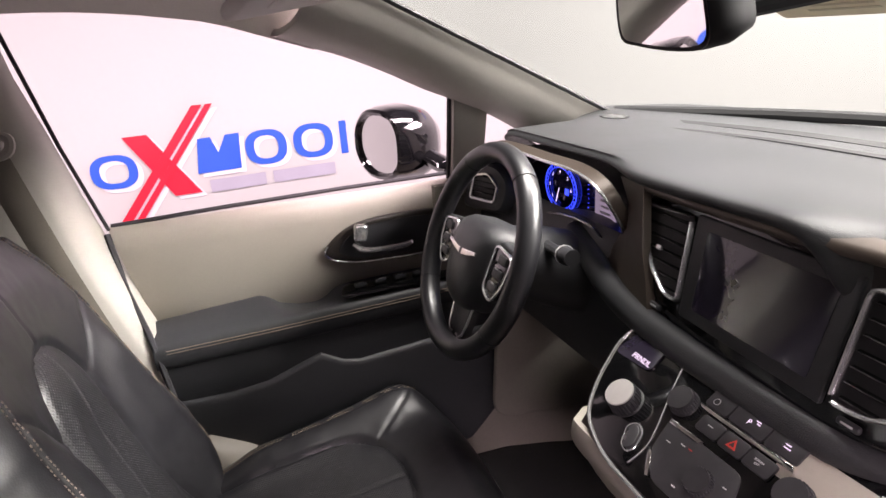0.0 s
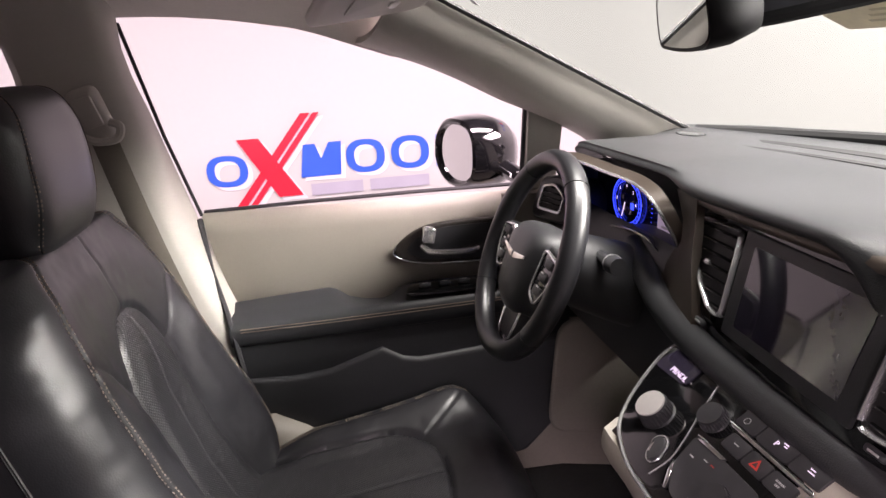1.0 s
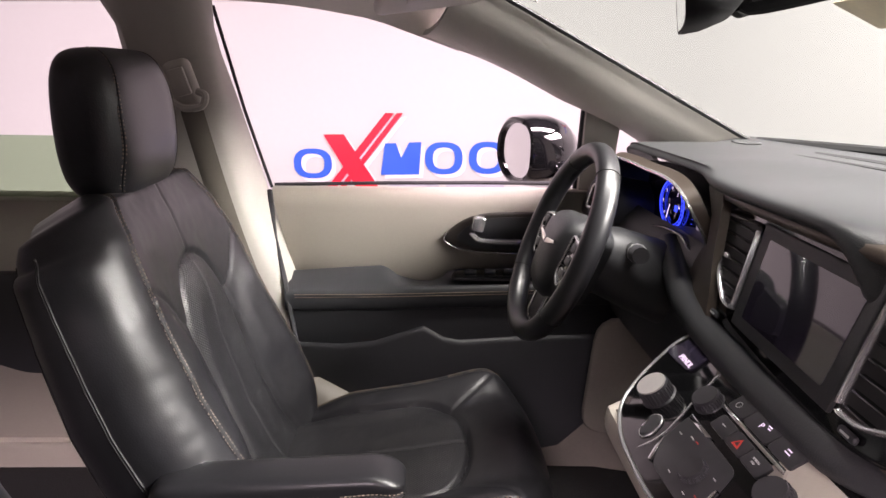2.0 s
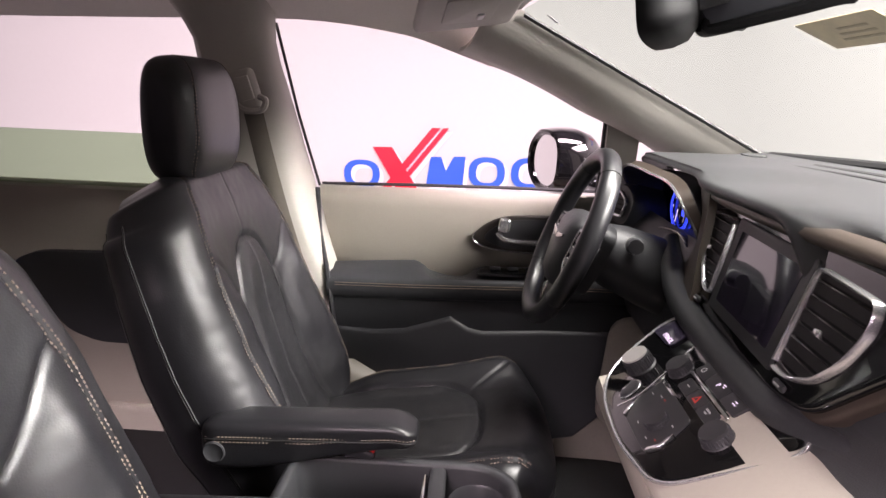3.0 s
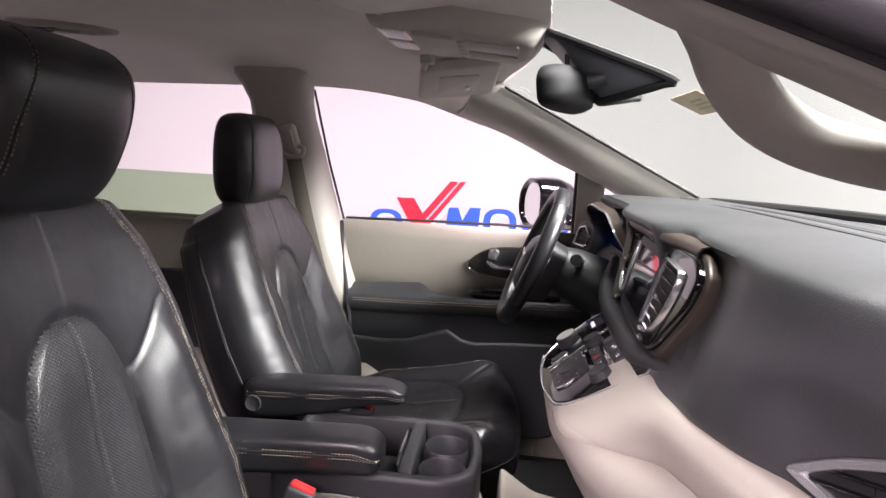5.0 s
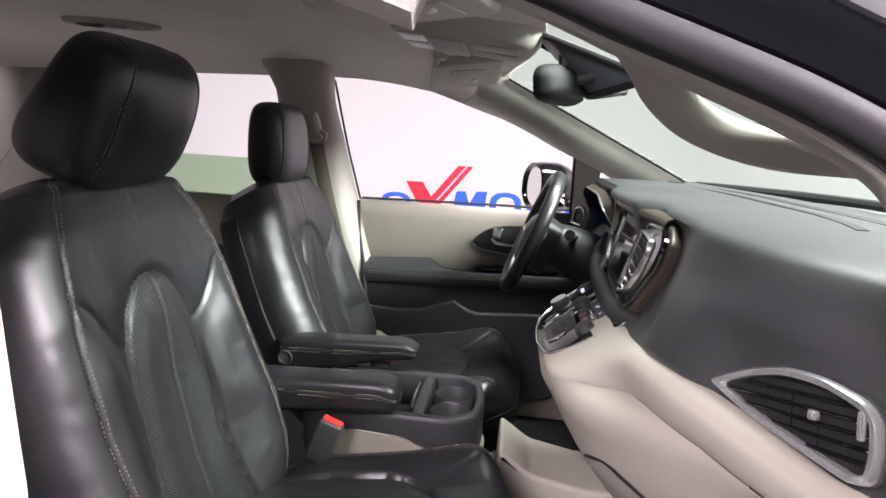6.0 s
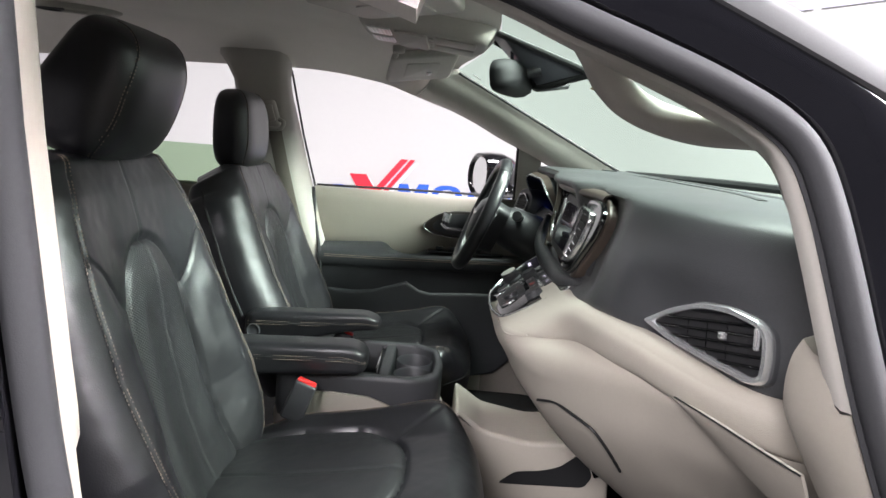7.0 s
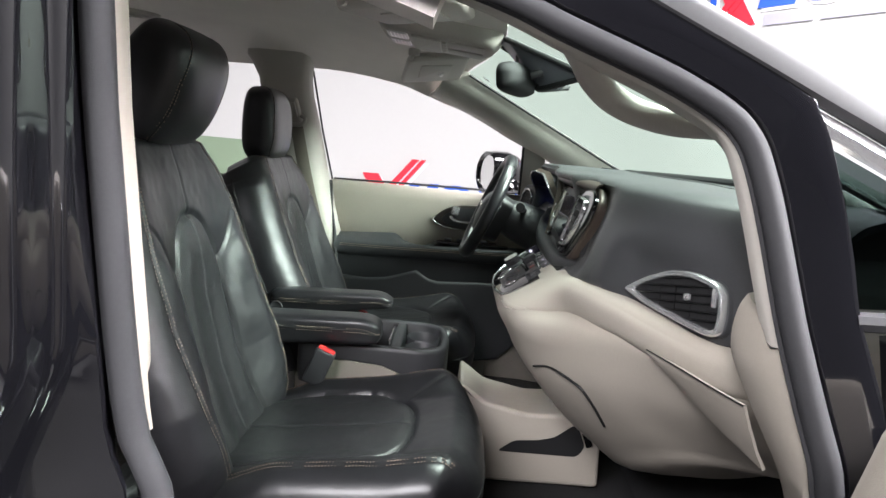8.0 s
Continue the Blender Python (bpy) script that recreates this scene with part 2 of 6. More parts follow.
def lerp_table(table, v):
    """Smooth interpolation in rows of (key, value...)."""
    if v <= table[0][0]:
        return table[0][1:]
    for a, b in zip(table, table[1:]):
        if v <= b[0]:
            t = (v - a[0]) / (b[0] - a[0])
            return tuple(p + (q - p) * t for p, q in zip(a[1:], b[1:]))
    return table[-1][1:]


# ---- the studio ----
def slab(a, b, z0, z1, thick):
    """An upright wall over the ground line a-b; its thickness goes to the right of the line."""
    d = (Vector(b) - Vector(a)).normalized()
    n = Vector((d.y, -d.x)) * thick
    q = [Vector(a), Vector(b), Vector(b) + n, Vector(a) + n]
    bm = bmesh.new()
    lo, hi = [bm.verts.new((*v, z0)) for v in q], [bm.verts.new((*v, z1)) for v in q]
    bm.faces.new(lo[::-1]), bm.faces.new(hi)
    for i in range(4):
        j = (i + 1) % 4
        bm.faces.new((lo[i], lo[j], hi[j], hi[i]))
    return bm


WALLY = 3.03
CORNER_A, CORNER_B = (0.98, WALLY), (3.3, 0.1)
PLAN = [(-5.0, -4.2), (-5.0, WALLY), CORNER_A, CORNER_B, (3.3, -4.2)]
for i, nm in enumerate(("back", "left", "corner", "front", "right")):
    if nm in ("left", "corner"):
        continue
    dim = nm in ("back", "right")
    structure("wall_" + nm, slab(PLAN[(i + 1) % 5], PLAN[i], GROUND, CEIL, 0.12), DIMWALL if dim else WALL, "plain dark grey studio wall" if dim else "plain white painted studio wall", "wall")
ca, cb = Vector(CORNER_A), Vector(CORNER_B)
cd = (cb - ca).normalized()
bend = [Vector((0.38, WALLY)).lerp(ca, k / 16).lerp(ca.lerp(ca + cd * 0.6, k / 16), k / 16) for k in range(17)]
run = [Vector((-5.0, WALLY)), Vector((-2.0, WALLY)), Vector((0.0, WALLY)), *bend, ca + cd * 1.6, cb]
structure("wall_left", sheet([[(p.x, p.y, z) for p in run] for z in (GROUND, 1.0, 2.2, CEIL)], 0.12), WALL, "plain white painted studio wall with a rounded corner", "wall")
structure("ground", prism([(-5.3, -4.5), (3.6, -4.5), (3.6, 3.3), (-5.3, 3.3)], 0.1, pose(0, 0, GROUND - 0.1)), FLOORM, "grey painted studio floor", "floor")
structure("ceiling", prism([(-5.3, -4.5), (3.6, -4.5), (3.6, 3.3), (-5.3, 3.3)], 0.1, pose(0, 0, CEIL)), DIMWALL, "dark studio ceiling", "ceiling")


def wall_sign(m, s):
    """A flat printed sign of plain coloured shapes: rings and blocks, crossed red bars and grey bars below."""
    sign = thing("wall_sign", "printed wall sign of blue shapes and crossed red bars", "sign", m.translation)

    def plate(nm, pts, mat, lift, lab):
        hang(part(nm, prism([(a * s, b * s) for a, b in pts], 0.002, m @ pose(0, 0, lift)), mat, None, lab), sign)

    def ring(cx, cz, rx, rz, wx, wz, off=(0, 0), mat=LOGO_BLUE, lift=0.0):
        bm = bmesh.new()
        rows = []
        for k in range(49):
            t = 2 * math.pi * k / 48
            sup = lambda v, e: math.copysign(abs(v) ** e, v)
            co, si = sup(math.cos(t), 0.8), sup(math.sin(t), 0.8)
            rows.append([m @ Vector(((cx + off[0] + a * co) * s, (cz + off[1] + b * si) * s, lift + h)) for a, b, h in ((rx, rz, 0), (rx, rz, 0.002), (rx - wx, rz - wz, 0.002), (rx - wx, rz - wz, 0))])
        loft(rows, True, False, bm)
        hang(part("ring" if mat is LOGO_BLUE else "ring_shadow", bm, mat, None, "blue ring" if mat is LOGO_BLUE else "pale shadow"), sign)

    rings = ((-0.65, 0.0, 0.108, 0.085, 0.042, 0.028), (0.1, 0.04, 0.108, 0.092, 0.045, 0.03), (0.352, 0.046, 0.108, 0.092, 0.045, 0.03))
    block = [(-0.262, -0.06), (-0.238, 0.12), (-0.175, 0.122), (-0.145, 0.04), (-0.1, 0.127), (-0.03, 0.13), (-0.042, -0.055)]
    block2 = [(0.5, -0.045), (0.5, 0.135), (0.70, 0.138), (0.71, -0.045)]
    bars = [[(-0.585, 0.165), (-0.47, 0.168), (-0.258, -0.155), (-0.39, -0.158)], [(-0.235, 0.29), (-0.185, 0.29), (-0.655, -0.31), (-0.71, -0.31)], [(-0.17, 0.29), (-0.135, 0.292), (-0.6, -0.308), (-0.638, -0.31)]]
    greys = [[(-0.213, -0.165), (-0.213, -0.1), (0.075, -0.093), (0.075, -0.158)], [(0.115, -0.157), (0.115, -0.092), (0.455, -0.085), (0.455, -0.15)]]
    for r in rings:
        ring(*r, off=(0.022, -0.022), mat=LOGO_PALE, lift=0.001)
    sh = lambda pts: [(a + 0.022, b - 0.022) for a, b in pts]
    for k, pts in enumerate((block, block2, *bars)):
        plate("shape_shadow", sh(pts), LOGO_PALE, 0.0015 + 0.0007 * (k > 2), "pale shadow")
    for r in rings:
        ring(*r, lift=0.005)
    for pts in (block, block2):
        plate("block", pts, LOGO_BLUE, 0.005, "blue block")
    for k, pts in enumerate(bars):
        plate("bar", pts, LOGO_RED, 0.009 + 0.004 * (k > 0), "red slanted bar")
    for pts in greys:
        plate("bar", pts, LOGO_GREY, 0.005, "grey bar")
    return sign


wall_sign(axes((0, WALLY - 0.002, 0.80), (1, 0, 0), (0, -1, 0)), 1.0)
sc = ca + cd * 1.33 + Vector((-cd.y, cd.x)) * -0.002
wall_sign(axes((sc.x, sc.y, 2.165), (cd.x, cd.y, 0), (cd.y, -cd.x, 0)), 0.9)

# ---- the car's shell ----
FLOOR_Z = 0.38


def side_y(x, z):
    """The inner face of the side windows: it leans in towards the roof."""
    return 0.823 - 0.362 * (z - 1.04) + 0.05 * (x + 0.353)


structure("car_floor", prism(round_poly([(-1.6, -0.8), (0.62, -0.8), (0.62, 0.8), (-1.6, 0.8)], 0.05), 0.03, pose(0, 0, FLOOR_Z - 0.03)), CARPET, "black carpet on the car's floor", "car floor")
structure("firewall_trim", sheet([[(0.62 + 0.25 * s, y, FLOOR_Z + 0.6 * s * s) for y in (-0.8, 0, 0.8)] for s in (0, 0.3, 0.6, 1)], -0.02), CARPET, "black carpet rising to the firewall", "car floor")

EDGE = [(-1.6, 0.70, 1.405), (-0.9, 0.70, 1.418), (-0.42, 0.69, 1.428), (-0.344, 0.685, 1.427), (-0.244, 0.69, 1.419), (-0.124, 0.70, 1.401), (-0.05, 0.712, 1.377), (0.025, 0.724, 1.353), (0.06, 0.73, 1.341)]


def liner_point(u, s):
    """The headliner: u across from -1 to 1, s from the rear to the windscreen's upper edge."""
    a = abs(u)
    xf = 0.172 - 0.075 * min(1, a / 0.8) ** 2 - 0.05 * max(0, (a - 0.8) / 0.2)
    x = -1.6 + (xf + 1.6) * s
    ye, ze = lerp_table(EDGE, x)
    zc = 1.515 - 0.053 * smooth01(-0.35, 0.17, x)
    p = 5 + 5 * smooth01(-0.3, 0.1, x)
    return Vector((x, ye * u, zc - (zc - ze) * a**p))


US = [math.copysign(1 - (1 - abs(k / 16)) ** 1.6, k) for k in range(-16, 17)]
structure("headliner", sheet([[liner_point(u, 1 - (1 - i / 30) ** 1.5) for u in US] for i in range(31)], 0.02), LINER, "grey woven headliner under the roof", "headliner")
structure("roof", sheet([[liner_point(u * 1.0, i / 10) * 1 + Vector((0, 0.13 * u, 0.055 - 0.03 * abs(u) ** 3)) for u in US] for i in range(11)], -0.012), PAINT, "black painted roof panel", "car roof")

# windscreen, a curved pane
WS_EDGE = lambda t: Vector((0.10 + 0.60 * t, 0.585 + 0.13 * t, 1.448 - 0.285 * t))


def screen_point(u, t):
    e = WS_EDGE(t)
    return Vector((e.x + (0.075 + 0.16 * t) * (1 - u * u), e.y * u, e.z + 0.014 * (1 - u * u)))


WS_ROWS = [[screen_point(k / 12, t / 10) for k in range(-12, 13)] for t in range(0, 14)]
windshield = structure("windshield", sheet(WS_ROWS, 0.005), WSGLASS, "green tinted windscreen glass", "windscreen")
edge_l = [screen_point(1, t / 10) for t in range(0, 12)]
for sgn in (1, -1):
    structure("windshield_seal", tube([(p.x + 0.002, sgn * (p.y - 0.006), p.z - 0.008) for p in edge_l], 0.005, 6), SEAM, "black rubber seal along the windscreen", "seal")


def apillar(sgn):
    lo = spline([(-0.03, 0.716, 1.374), (0.05, 0.730, 1.347), (0.109, 0.738, 1.326), (0.178, 0.750, 1.296), (0.257, 0.762, 1.257), (0.318, 0.782, 1.232), (0.42, 0.80, 1.185), (0.56, 0.815, 1.10)], 6)
    n = len(lo)
    rows = []
    for i, b in enumerate(lo):
        t = i / (n - 1)
        a = WS_EDGE(-0.10 + 1.16 * t)
        row = []
        for k in range(9):
            w = k / 8
            q = Vector(b).lerp(a, w)
            q += Vector((0.0, -0.4, -0.35)) * 0.085 * math.sin(math.pi * w) ** 0.8
            row.append((q.x, sgn * q.y, q.z))
        rows.append(row if sgn > 0 else row[::-1])
    return sheet(rows, -0.012)


structure("a_pillar_trim", apillar(1), TRIM, "pale grey moulded windscreen pillar trim", "pillar trim")

# centre pillar on the far side, with its flared head
BP = [(0.40, -0.25, -0.5, 0.735), (0.80, -0.30, -0.54, 0.70), (0.89, -0.325, -0.555, 0.685), (1.04, -0.372, -0.58, 0.67), (1.25, -0.408, -0.60, 0.65), (1.36, -0.43, -0.605, 0.645), (1.40, -0.43, -0.615, 0.64), (1.44, -0.425, -0.64, 0.625), (1.47, -0.42, -0.66, 0.61)]


def bpillar(sgn, table, outer=0.82):
    rows = []
    for k in range(25):
        z = table[0][0] + (table[-1][0] - table[0][0]) * k / 24
        xf, xr, y = lerp_table(table, z)
        o = outer - 0.362 * max(0, z - 1.04)
        loop = [(xf, o), (xf + 0.002, y + 0.05), (xf - 0.008, y + 0.018), (xf - 0.03, y + 0.003), (xf - 0.06, y), (xr + 0.06, y), (xr + 0.025, y + 0.006), (xr + 0.005, y + 0.03), (xr, o)]
        rows.append([(a, sgn * b, z) for a, b in loop])
    return loft(rows, True, True)


structure("b_pillar_trim", bpillar(1, BP), TRIM, "pale grey centre pillar trim with a flared head", "pillar trim")

structure("pillar_foot_trim", loft([[(x + a, y, z) for a, y in ((-0.16, 0.80), (-0.16, 0.665), (-0.02, 0.655), (0.03, 0.67), (0.05, 0.70), (0.05, 0.80))] for x, z in ((-0.16, 0.40), (-0.17, 0.50), (-0.19, 0.57), (-0.24, 0.605), (-0.30, 0.64))], True, True), BEIGE, "beige trim at the foot of the far pillar", "trim", 50)

# near side door opening
SKIN = lambda z: -0.865 + 0.36 * (max(z, 0.93) - 1.04)  # the near body side's lean
OPEN = [(-0.32, 1.50), (-0.1, 1.465), (0.05, 1.412), (0.14, 1.383), (0.2, 1.358), (0.266, 1.333), (0.33, 1.307), (0.384, 1.278), (0.411, 1.25), (0.426, 1.21), (0.438, 1.158), (0.449, 1.10), (0.458, 1.055), (0.468, 1.014), (0.479, 0.972), (0.496, 0.91), (0.52, 0.80), (0.53, 0.60), (0.53, 0.36)]


def near_edge(off, out, n=5):
    """A line along the doorway, off outwards in its plane, out from the body side."""
    pts = spline([(x, 0, z) for x, z in OPEN], n)
    res = []
    for i, p in enumerate(pts):
        d = (pts[min(i + 1, len(pts) - 1)] - pts[max(i - 1, 0)]).normalized()
        q = p + Vector((-d.z, 0, d.x)) * off
        res.append(Vector((q.x, SKIN(p.z) - out, q.z)))
    return res


seal = structure("door_opening_seal", tube(near_edge(0.0, 0.004), 0.0135, 10), RUBBER, "dark grey rubber seal round the open doorway", "seal")
tube_lip = near_edge(-0.012, -0.004)
structure("seal_lip", tube(tube_lip, 0.004, 6), RUBBER, "thin lip of the doorway seal", "seal")
BELOW = lambda x: lerp_table([(-0.4, 1.56), (-0.1, 1.545), (0.1, 1.478), (0.261, 1.41), (0.394, 1.344), (0.475, 1.302), (0.52, 1.281), (0.6, 1.241), (1.0, 1.035)], x)[0]  # under edge of the roof moulding
ahead = spline([(0.475, 0, 1.295), (0.489, 0, 1.262), (0.503, 0, 1.196), (0.512, 0, 1.137), (0.517, 0, 1.083), (0.53, 0, 1.03), (0.55, 0, 0.95), (0.575, 0, 0.8), (0.585, 0, 0.6), (0.585, 0, 0.36)], 8)
rows = []
inner = near_edge(0.010, 0.002)
for i, p in enumerate(inner):
    d = inner[min(i + 1, len(inner) - 1)] - inner[max(i - 1, 0)]
    w = smooth01(1.30, 1.235, p.z)  # turns from the roof line to the hinge pillar
    up = Vector((p.x + 0.06, 0, BELOW(p.x + 0.06)))
    fr = min(ahead, key=lambda q: abs(q.z - (p.z + 0.045 * smooth01(1.0, 1.25, p.z))))
    o = up.lerp(fr, w)
    o = Vector((o.x, SKIN(o.z) - 0.012, o.z))
    step = [(0.0, 0.014), (0.07, 0.0), (0.14, -0.006), (0.3, -0.007), (0.6, -0.009), (0.9, -0.010), (1.0, -0.008)]
    rows.append([p.lerp(o, a) + Vector((0, b, 0)) for a, b in step])
structure("body_side_frame", loft(rows, False, False), PAINT, "black painted body frame round the open doorway", "car body", 25)
line_x = [-0.4, -0.2, 0.0, 0.1, 0.2, 0.3, 0.4, 0.5, 0.6, 0.8, 1.0]
rows = [[(x, SKIN(BELOW(x) + h) - o, BELOW(x) + h) for h, o in ((-0.004, 0.0), (-0.006, 0.012), (0.002, 0.024), (0.02, 0.026), (0.034, 0.02), (0.042, 0.004), (0.044, -0.03))] for x in line_x]
structure("roof_moulding", loft(rows, False, False), surf("grey_roof_moulding", (0.05, 0.05, 0.052), 0.55, 0.0, var=0.08, bump=0.03, spec=0.25), "grey roof edge moulding", "moulding")
structure("moulding_bead", tube([(x, SKIN(BELOW(x)) - 0.016, BELOW(x) - 0.006) for x in [0.30 + 0.017 * k for k in range(11)]], 0.0022, 6), BRIGHT, "thin bright bead under the moulding", "moulding")
# fixed quarter glass ahead of the doorway
QT = lambda x: BELOW(x) - 0.045
left = [Vector((q.x - 0.016, SKIN(q.z) - 0.006, q.z)) for q in spline([(0.492, 0, 1.255), (0.503, 0, 1.196), (0.512, 0, 1.137), (0.517, 0, 1.083)], 5)]
rows = []
for k in range(9):
    x = 0.476 + 0.524 * k / 8
    zl = 1.083 + 0.035 * (x - 0.5)
    zt = max(zl + 0.002, QT(x))
    rows.append([(x + (0.03 * (1 - w) if k == 0 else 0), SKIN(zl + (zt - zl) * w) - 0.004, zl + (zt - zl) * w) for w in (0, 0.33, 0.66, 1)])
quarter = structure("quarter_glass", sheet(rows, 0.004), pane("dark_quarter_glass", (0.3, 0.34, 0.34), 2.0, 0.7), "dark tinted fixed quarter glass", "window")
structure("quarter_glass_post", tube(left, 0.005, 8, flat=0.8), SILVER, "bright metal post of the quarter glass", "moulding")
rows = [[(x, SKIN(QT(x) + h) - o, QT(x) + h) for h, o in ((0.008, 0.0), (0.010, 0.014), (0.022, 0.019), (0.034, 0.014), (0.040, 0.0))] for x in [0.478 + 0.04 * k for k in range(12)]]
structure("quarter_glass_strip", loft(rows, False, True), CHROME, "bright metal strip over the quarter glass", "moulding")
structure("belt_moulding", tube([(x, SKIN(1.075) - 0.012, 1.072 + 0.035 * (x - 0.5)) for x in (0.515, 0.6, 0.8, 1.1)], 0.011, 8), RUBBER, "dark belt moulding under the quarter glass", "moulding")
structure("front_fender", sheet([[(x, SKIN(max(0.98, z)) - 0.012 - 0.03 * math.sin(math.pi * (z - 0.2) / 1.0), z) for x in (0.54 + 0.06 * max(0, 1.0 - z), 0.7, 0.9, 1.2)] for z in (0.15, 0.4, 0.6, 0.8, 0.95, 1.065)], 0.01), PAINT, "black painted front wing beside the doorway", "car body")


def near_apillar():
    inner = [p for p in near_edge(-0.012, -0.006)[8:] if p.z > 1.035]
    rows = []
    for i, p in enumerate(inner):
        t = i / (len(inner) - 1)
        w = WS_EDGE(max(-0.15, min(0.75, (p.x - 0.07) / 0.6)))
        a = Vector((w.x + 0.25 * smooth01(1.2, 1.05, p.z), -w.y, min(w.z, p.z + 0.08)))
        q = Vector((p.x, p.y, p.z))
        rows.append([q, q + Vector((0, 0.03, -0.006)), q.lerp(a, 0.45) + Vector((0, 0.02, -0.022)), q.lerp(a, 0.8) + Vector((0, 0.01, -0.014)), a])
    return sheet(rows, 0.012)


inner, deep = [q for q in zip(near_edge(-0.013, -0.006), near_edge(-0.019, -0.014)) if q[0].z > 1.035][8:], 0.012
structure("pillar_edge_trim", sheet([[p, p.lerp(q, 0.35) - Vector((0, 0.004, 0)), p.lerp(q, 0.75), q, q + Vector((0, 0.02, 0.003))] for p, q in zip(*zip(*inner))], deep), TRIM, "pale trim edge along the open doorway", "pillar trim", 60)
structure("near_a_pillar_trim", near_apillar(), TRIM, "pale grey windscreen pillar trim by the open doorway", "pillar trim")

# trim of the near side's foot well and the near centre pillar
kick = [(0.452, -0.757, 1.068), (0.442, -0.76, 1.05), (0.438, -0.763, 1.02), (0.444, -0.765, 0.99), (0.474, -0.775, 0.93), (0.52, -0.785, 0.84), (0.55, -0.79, 0.70), (0.56, -0.79, 0.38)]
seal_x = lambda z: lerp_table([(c, a) for a, c in OPEN[:8:-1]], z)[0]
rows = [[(seal_x(z) - 0.006, SKIN(z) + 0.004, z), (seal_x(z) - 0.016, SKIN(z) + 0.016, z), (x - 0.008, y - 0.04, z), (x - 0.004, y - 0.015, z + 0.006), (x + 0.03, y + 0.005, z + 0.01), (x + 0.12, y + 0.012, z + 0.012), (x + 0.3, y + 0.012, z + 0.012)] for x, y, z in spline(kick, 5)]
structure("kick_trim", sheet(rows, 0.014), BEIGE, "beige moulded trim beside the foot well", "trim")
NB = [(0.0, -0.20), (0.60, -0.205), (0.78, -0.226), (0.84, -0.25), (0.92, -0.257), (1.0, -0.265), (1.12, -0.276), (1.22, -0.285), (1.34, -0.291), (1.46, -0.296)]
nbx = lambda z: lerp_table(NB, z)[0]
rows = []
for k in range(24):
    z = 0.835 + 0.63 * k / 23
    x, thin = nbx(z), smooth01(0.83, 0.93, z)
    rows.append([(x - 0.02 * (1 - thin) - 0.002, -0.775 - 0.024 * (1 - thin), z), (x - 0.003, -0.785, z), (x - 0.006, -0.797, z), (x - 0.012, -0.805, z), (x - 0.05, -0.80, z), (x - 0.25, -0.76, z), (x - 0.25, -0.735, z), (x - 0.03, -0.755 - 0.03 * (1 - thin), z)])
structure("near_b_pillar_trim", loft(rows, True, True), BEIGE, "beige centre pillar trim by the open doorway", "pillar trim", 60)
rows = []
for k in range(40):
    z = 0.30 + 1.16 * k / 39
    x = nbx(z) - 0.013 * smooth01(0.7, 0.95, z)
    rows.append([(x + 0.0135 * math.cos(a) - 0.003 - 0.006 * math.sin(a), -0.815 - 0.0165 * math.sin(a), z) for a in [2 * math.pi * q / 14 for q in range(14)]])
structure("pillar_seal", loft(rows, True, True), RUBBER, "dark grey rubber seal on the centre pillar", "seal", 60)
rows = []
for k in range(40):
    z = 0.05 + 1.43 * k / 39
    x = nbx(z) - 0.02
    x2 = -0.31 - 0.07 * smooth01(0.98, 0.74, z)
    rows.append([(x - 0.012, -0.81, z), (x - 0.012, -0.838, z), (min(x - 0.01, x2 + 0.006), -0.848, z), (x2 + 0.004, -0.856, z), (x2 + 0.001, -0.866, z), (x2 - 0.004, -0.872, z), (x2 - 0.010, -0.88, z), (x2 - 0.008, -0.905, z), (x2 - 0.012, -0.925, z), (x2 - 0.03, -0.945, z), (x2 - 0.12, -0.965, z), (x2 - (0.16 if z > 1.02 else 1.3), -0.97, z), (x2 - (0.16 if z > 1.02 else 1.3), -0.80, z)])
structure("body_side_rear", loft(rows, True, True), PAINT, "black painted centre pillar and sliding door skin", "car body", 50)
structure("door_sill", prism(round_poly([(-0.2, -0.98), (0.62, -0.98), (0.62, -0.76), (-0.2, -0.76)], 0.02), 0.30, pose(0, 0, 0.1), 0.02), PAINT, "black painted door sill", "car body")

# far side: sliding door behind the driver, with its half-lowered pane
rows = []
for z, y in ((0.40, 0.76), (0.62, 0.75), (0.66, 0.745), (0.80, 0.735), (0.82, 0.75), (0.90, 0.755), (0.985, 0.76), (1.02, 0.775), (1.028, 0.80), (1.03, 0.84)):
    rows.append([(x, y, z) for x in (-1.6, -1.2, -0.9, -0.62, -0.5)])
structure("sliding_door_panel", sheet(rows, 0.02), BEIGE, "beige trim panel of the far sliding door", "door panel")
structure("sliding_door_insert", prism(round_poly([(-1.0, 0.66), (-0.92, 0.63), (-0.52, 0.625), (-0.52, 0.878), (-1.06, 0.866), (-1.13, 0.835)], 0.03), 0.02, axes((0, 0.748, 0), (1, 0, 0), (0, -1, 0)), 0.006), DOORDK, "dark lower insert of the sliding door trim", "door panel")
structure("sliding_door_pane", sheet([[(x, side_y(-0.5, z) - 0.03, z) for x in (-1.6, -1.0, -0.56)] for z in (1.0, 1.08, 1.163)], 0.004), SIDEGLASS, "half-lowered green tinted window pane", "window")
structure("rear_pillar_trim", prism(round_poly([(-1.75, 0.9), (-1.37, 1.0), (-1.39, 1.25), (-1.36, 1.36), (-1.30, 1.44), (-1.75, 1.44)], 0.04), 0.06, axes((0, 0.80, 0), (1, 0, 0), (0, -1, 0)), 0.02), TRIM, "pale grey rear pillar trim", "pillar trim")
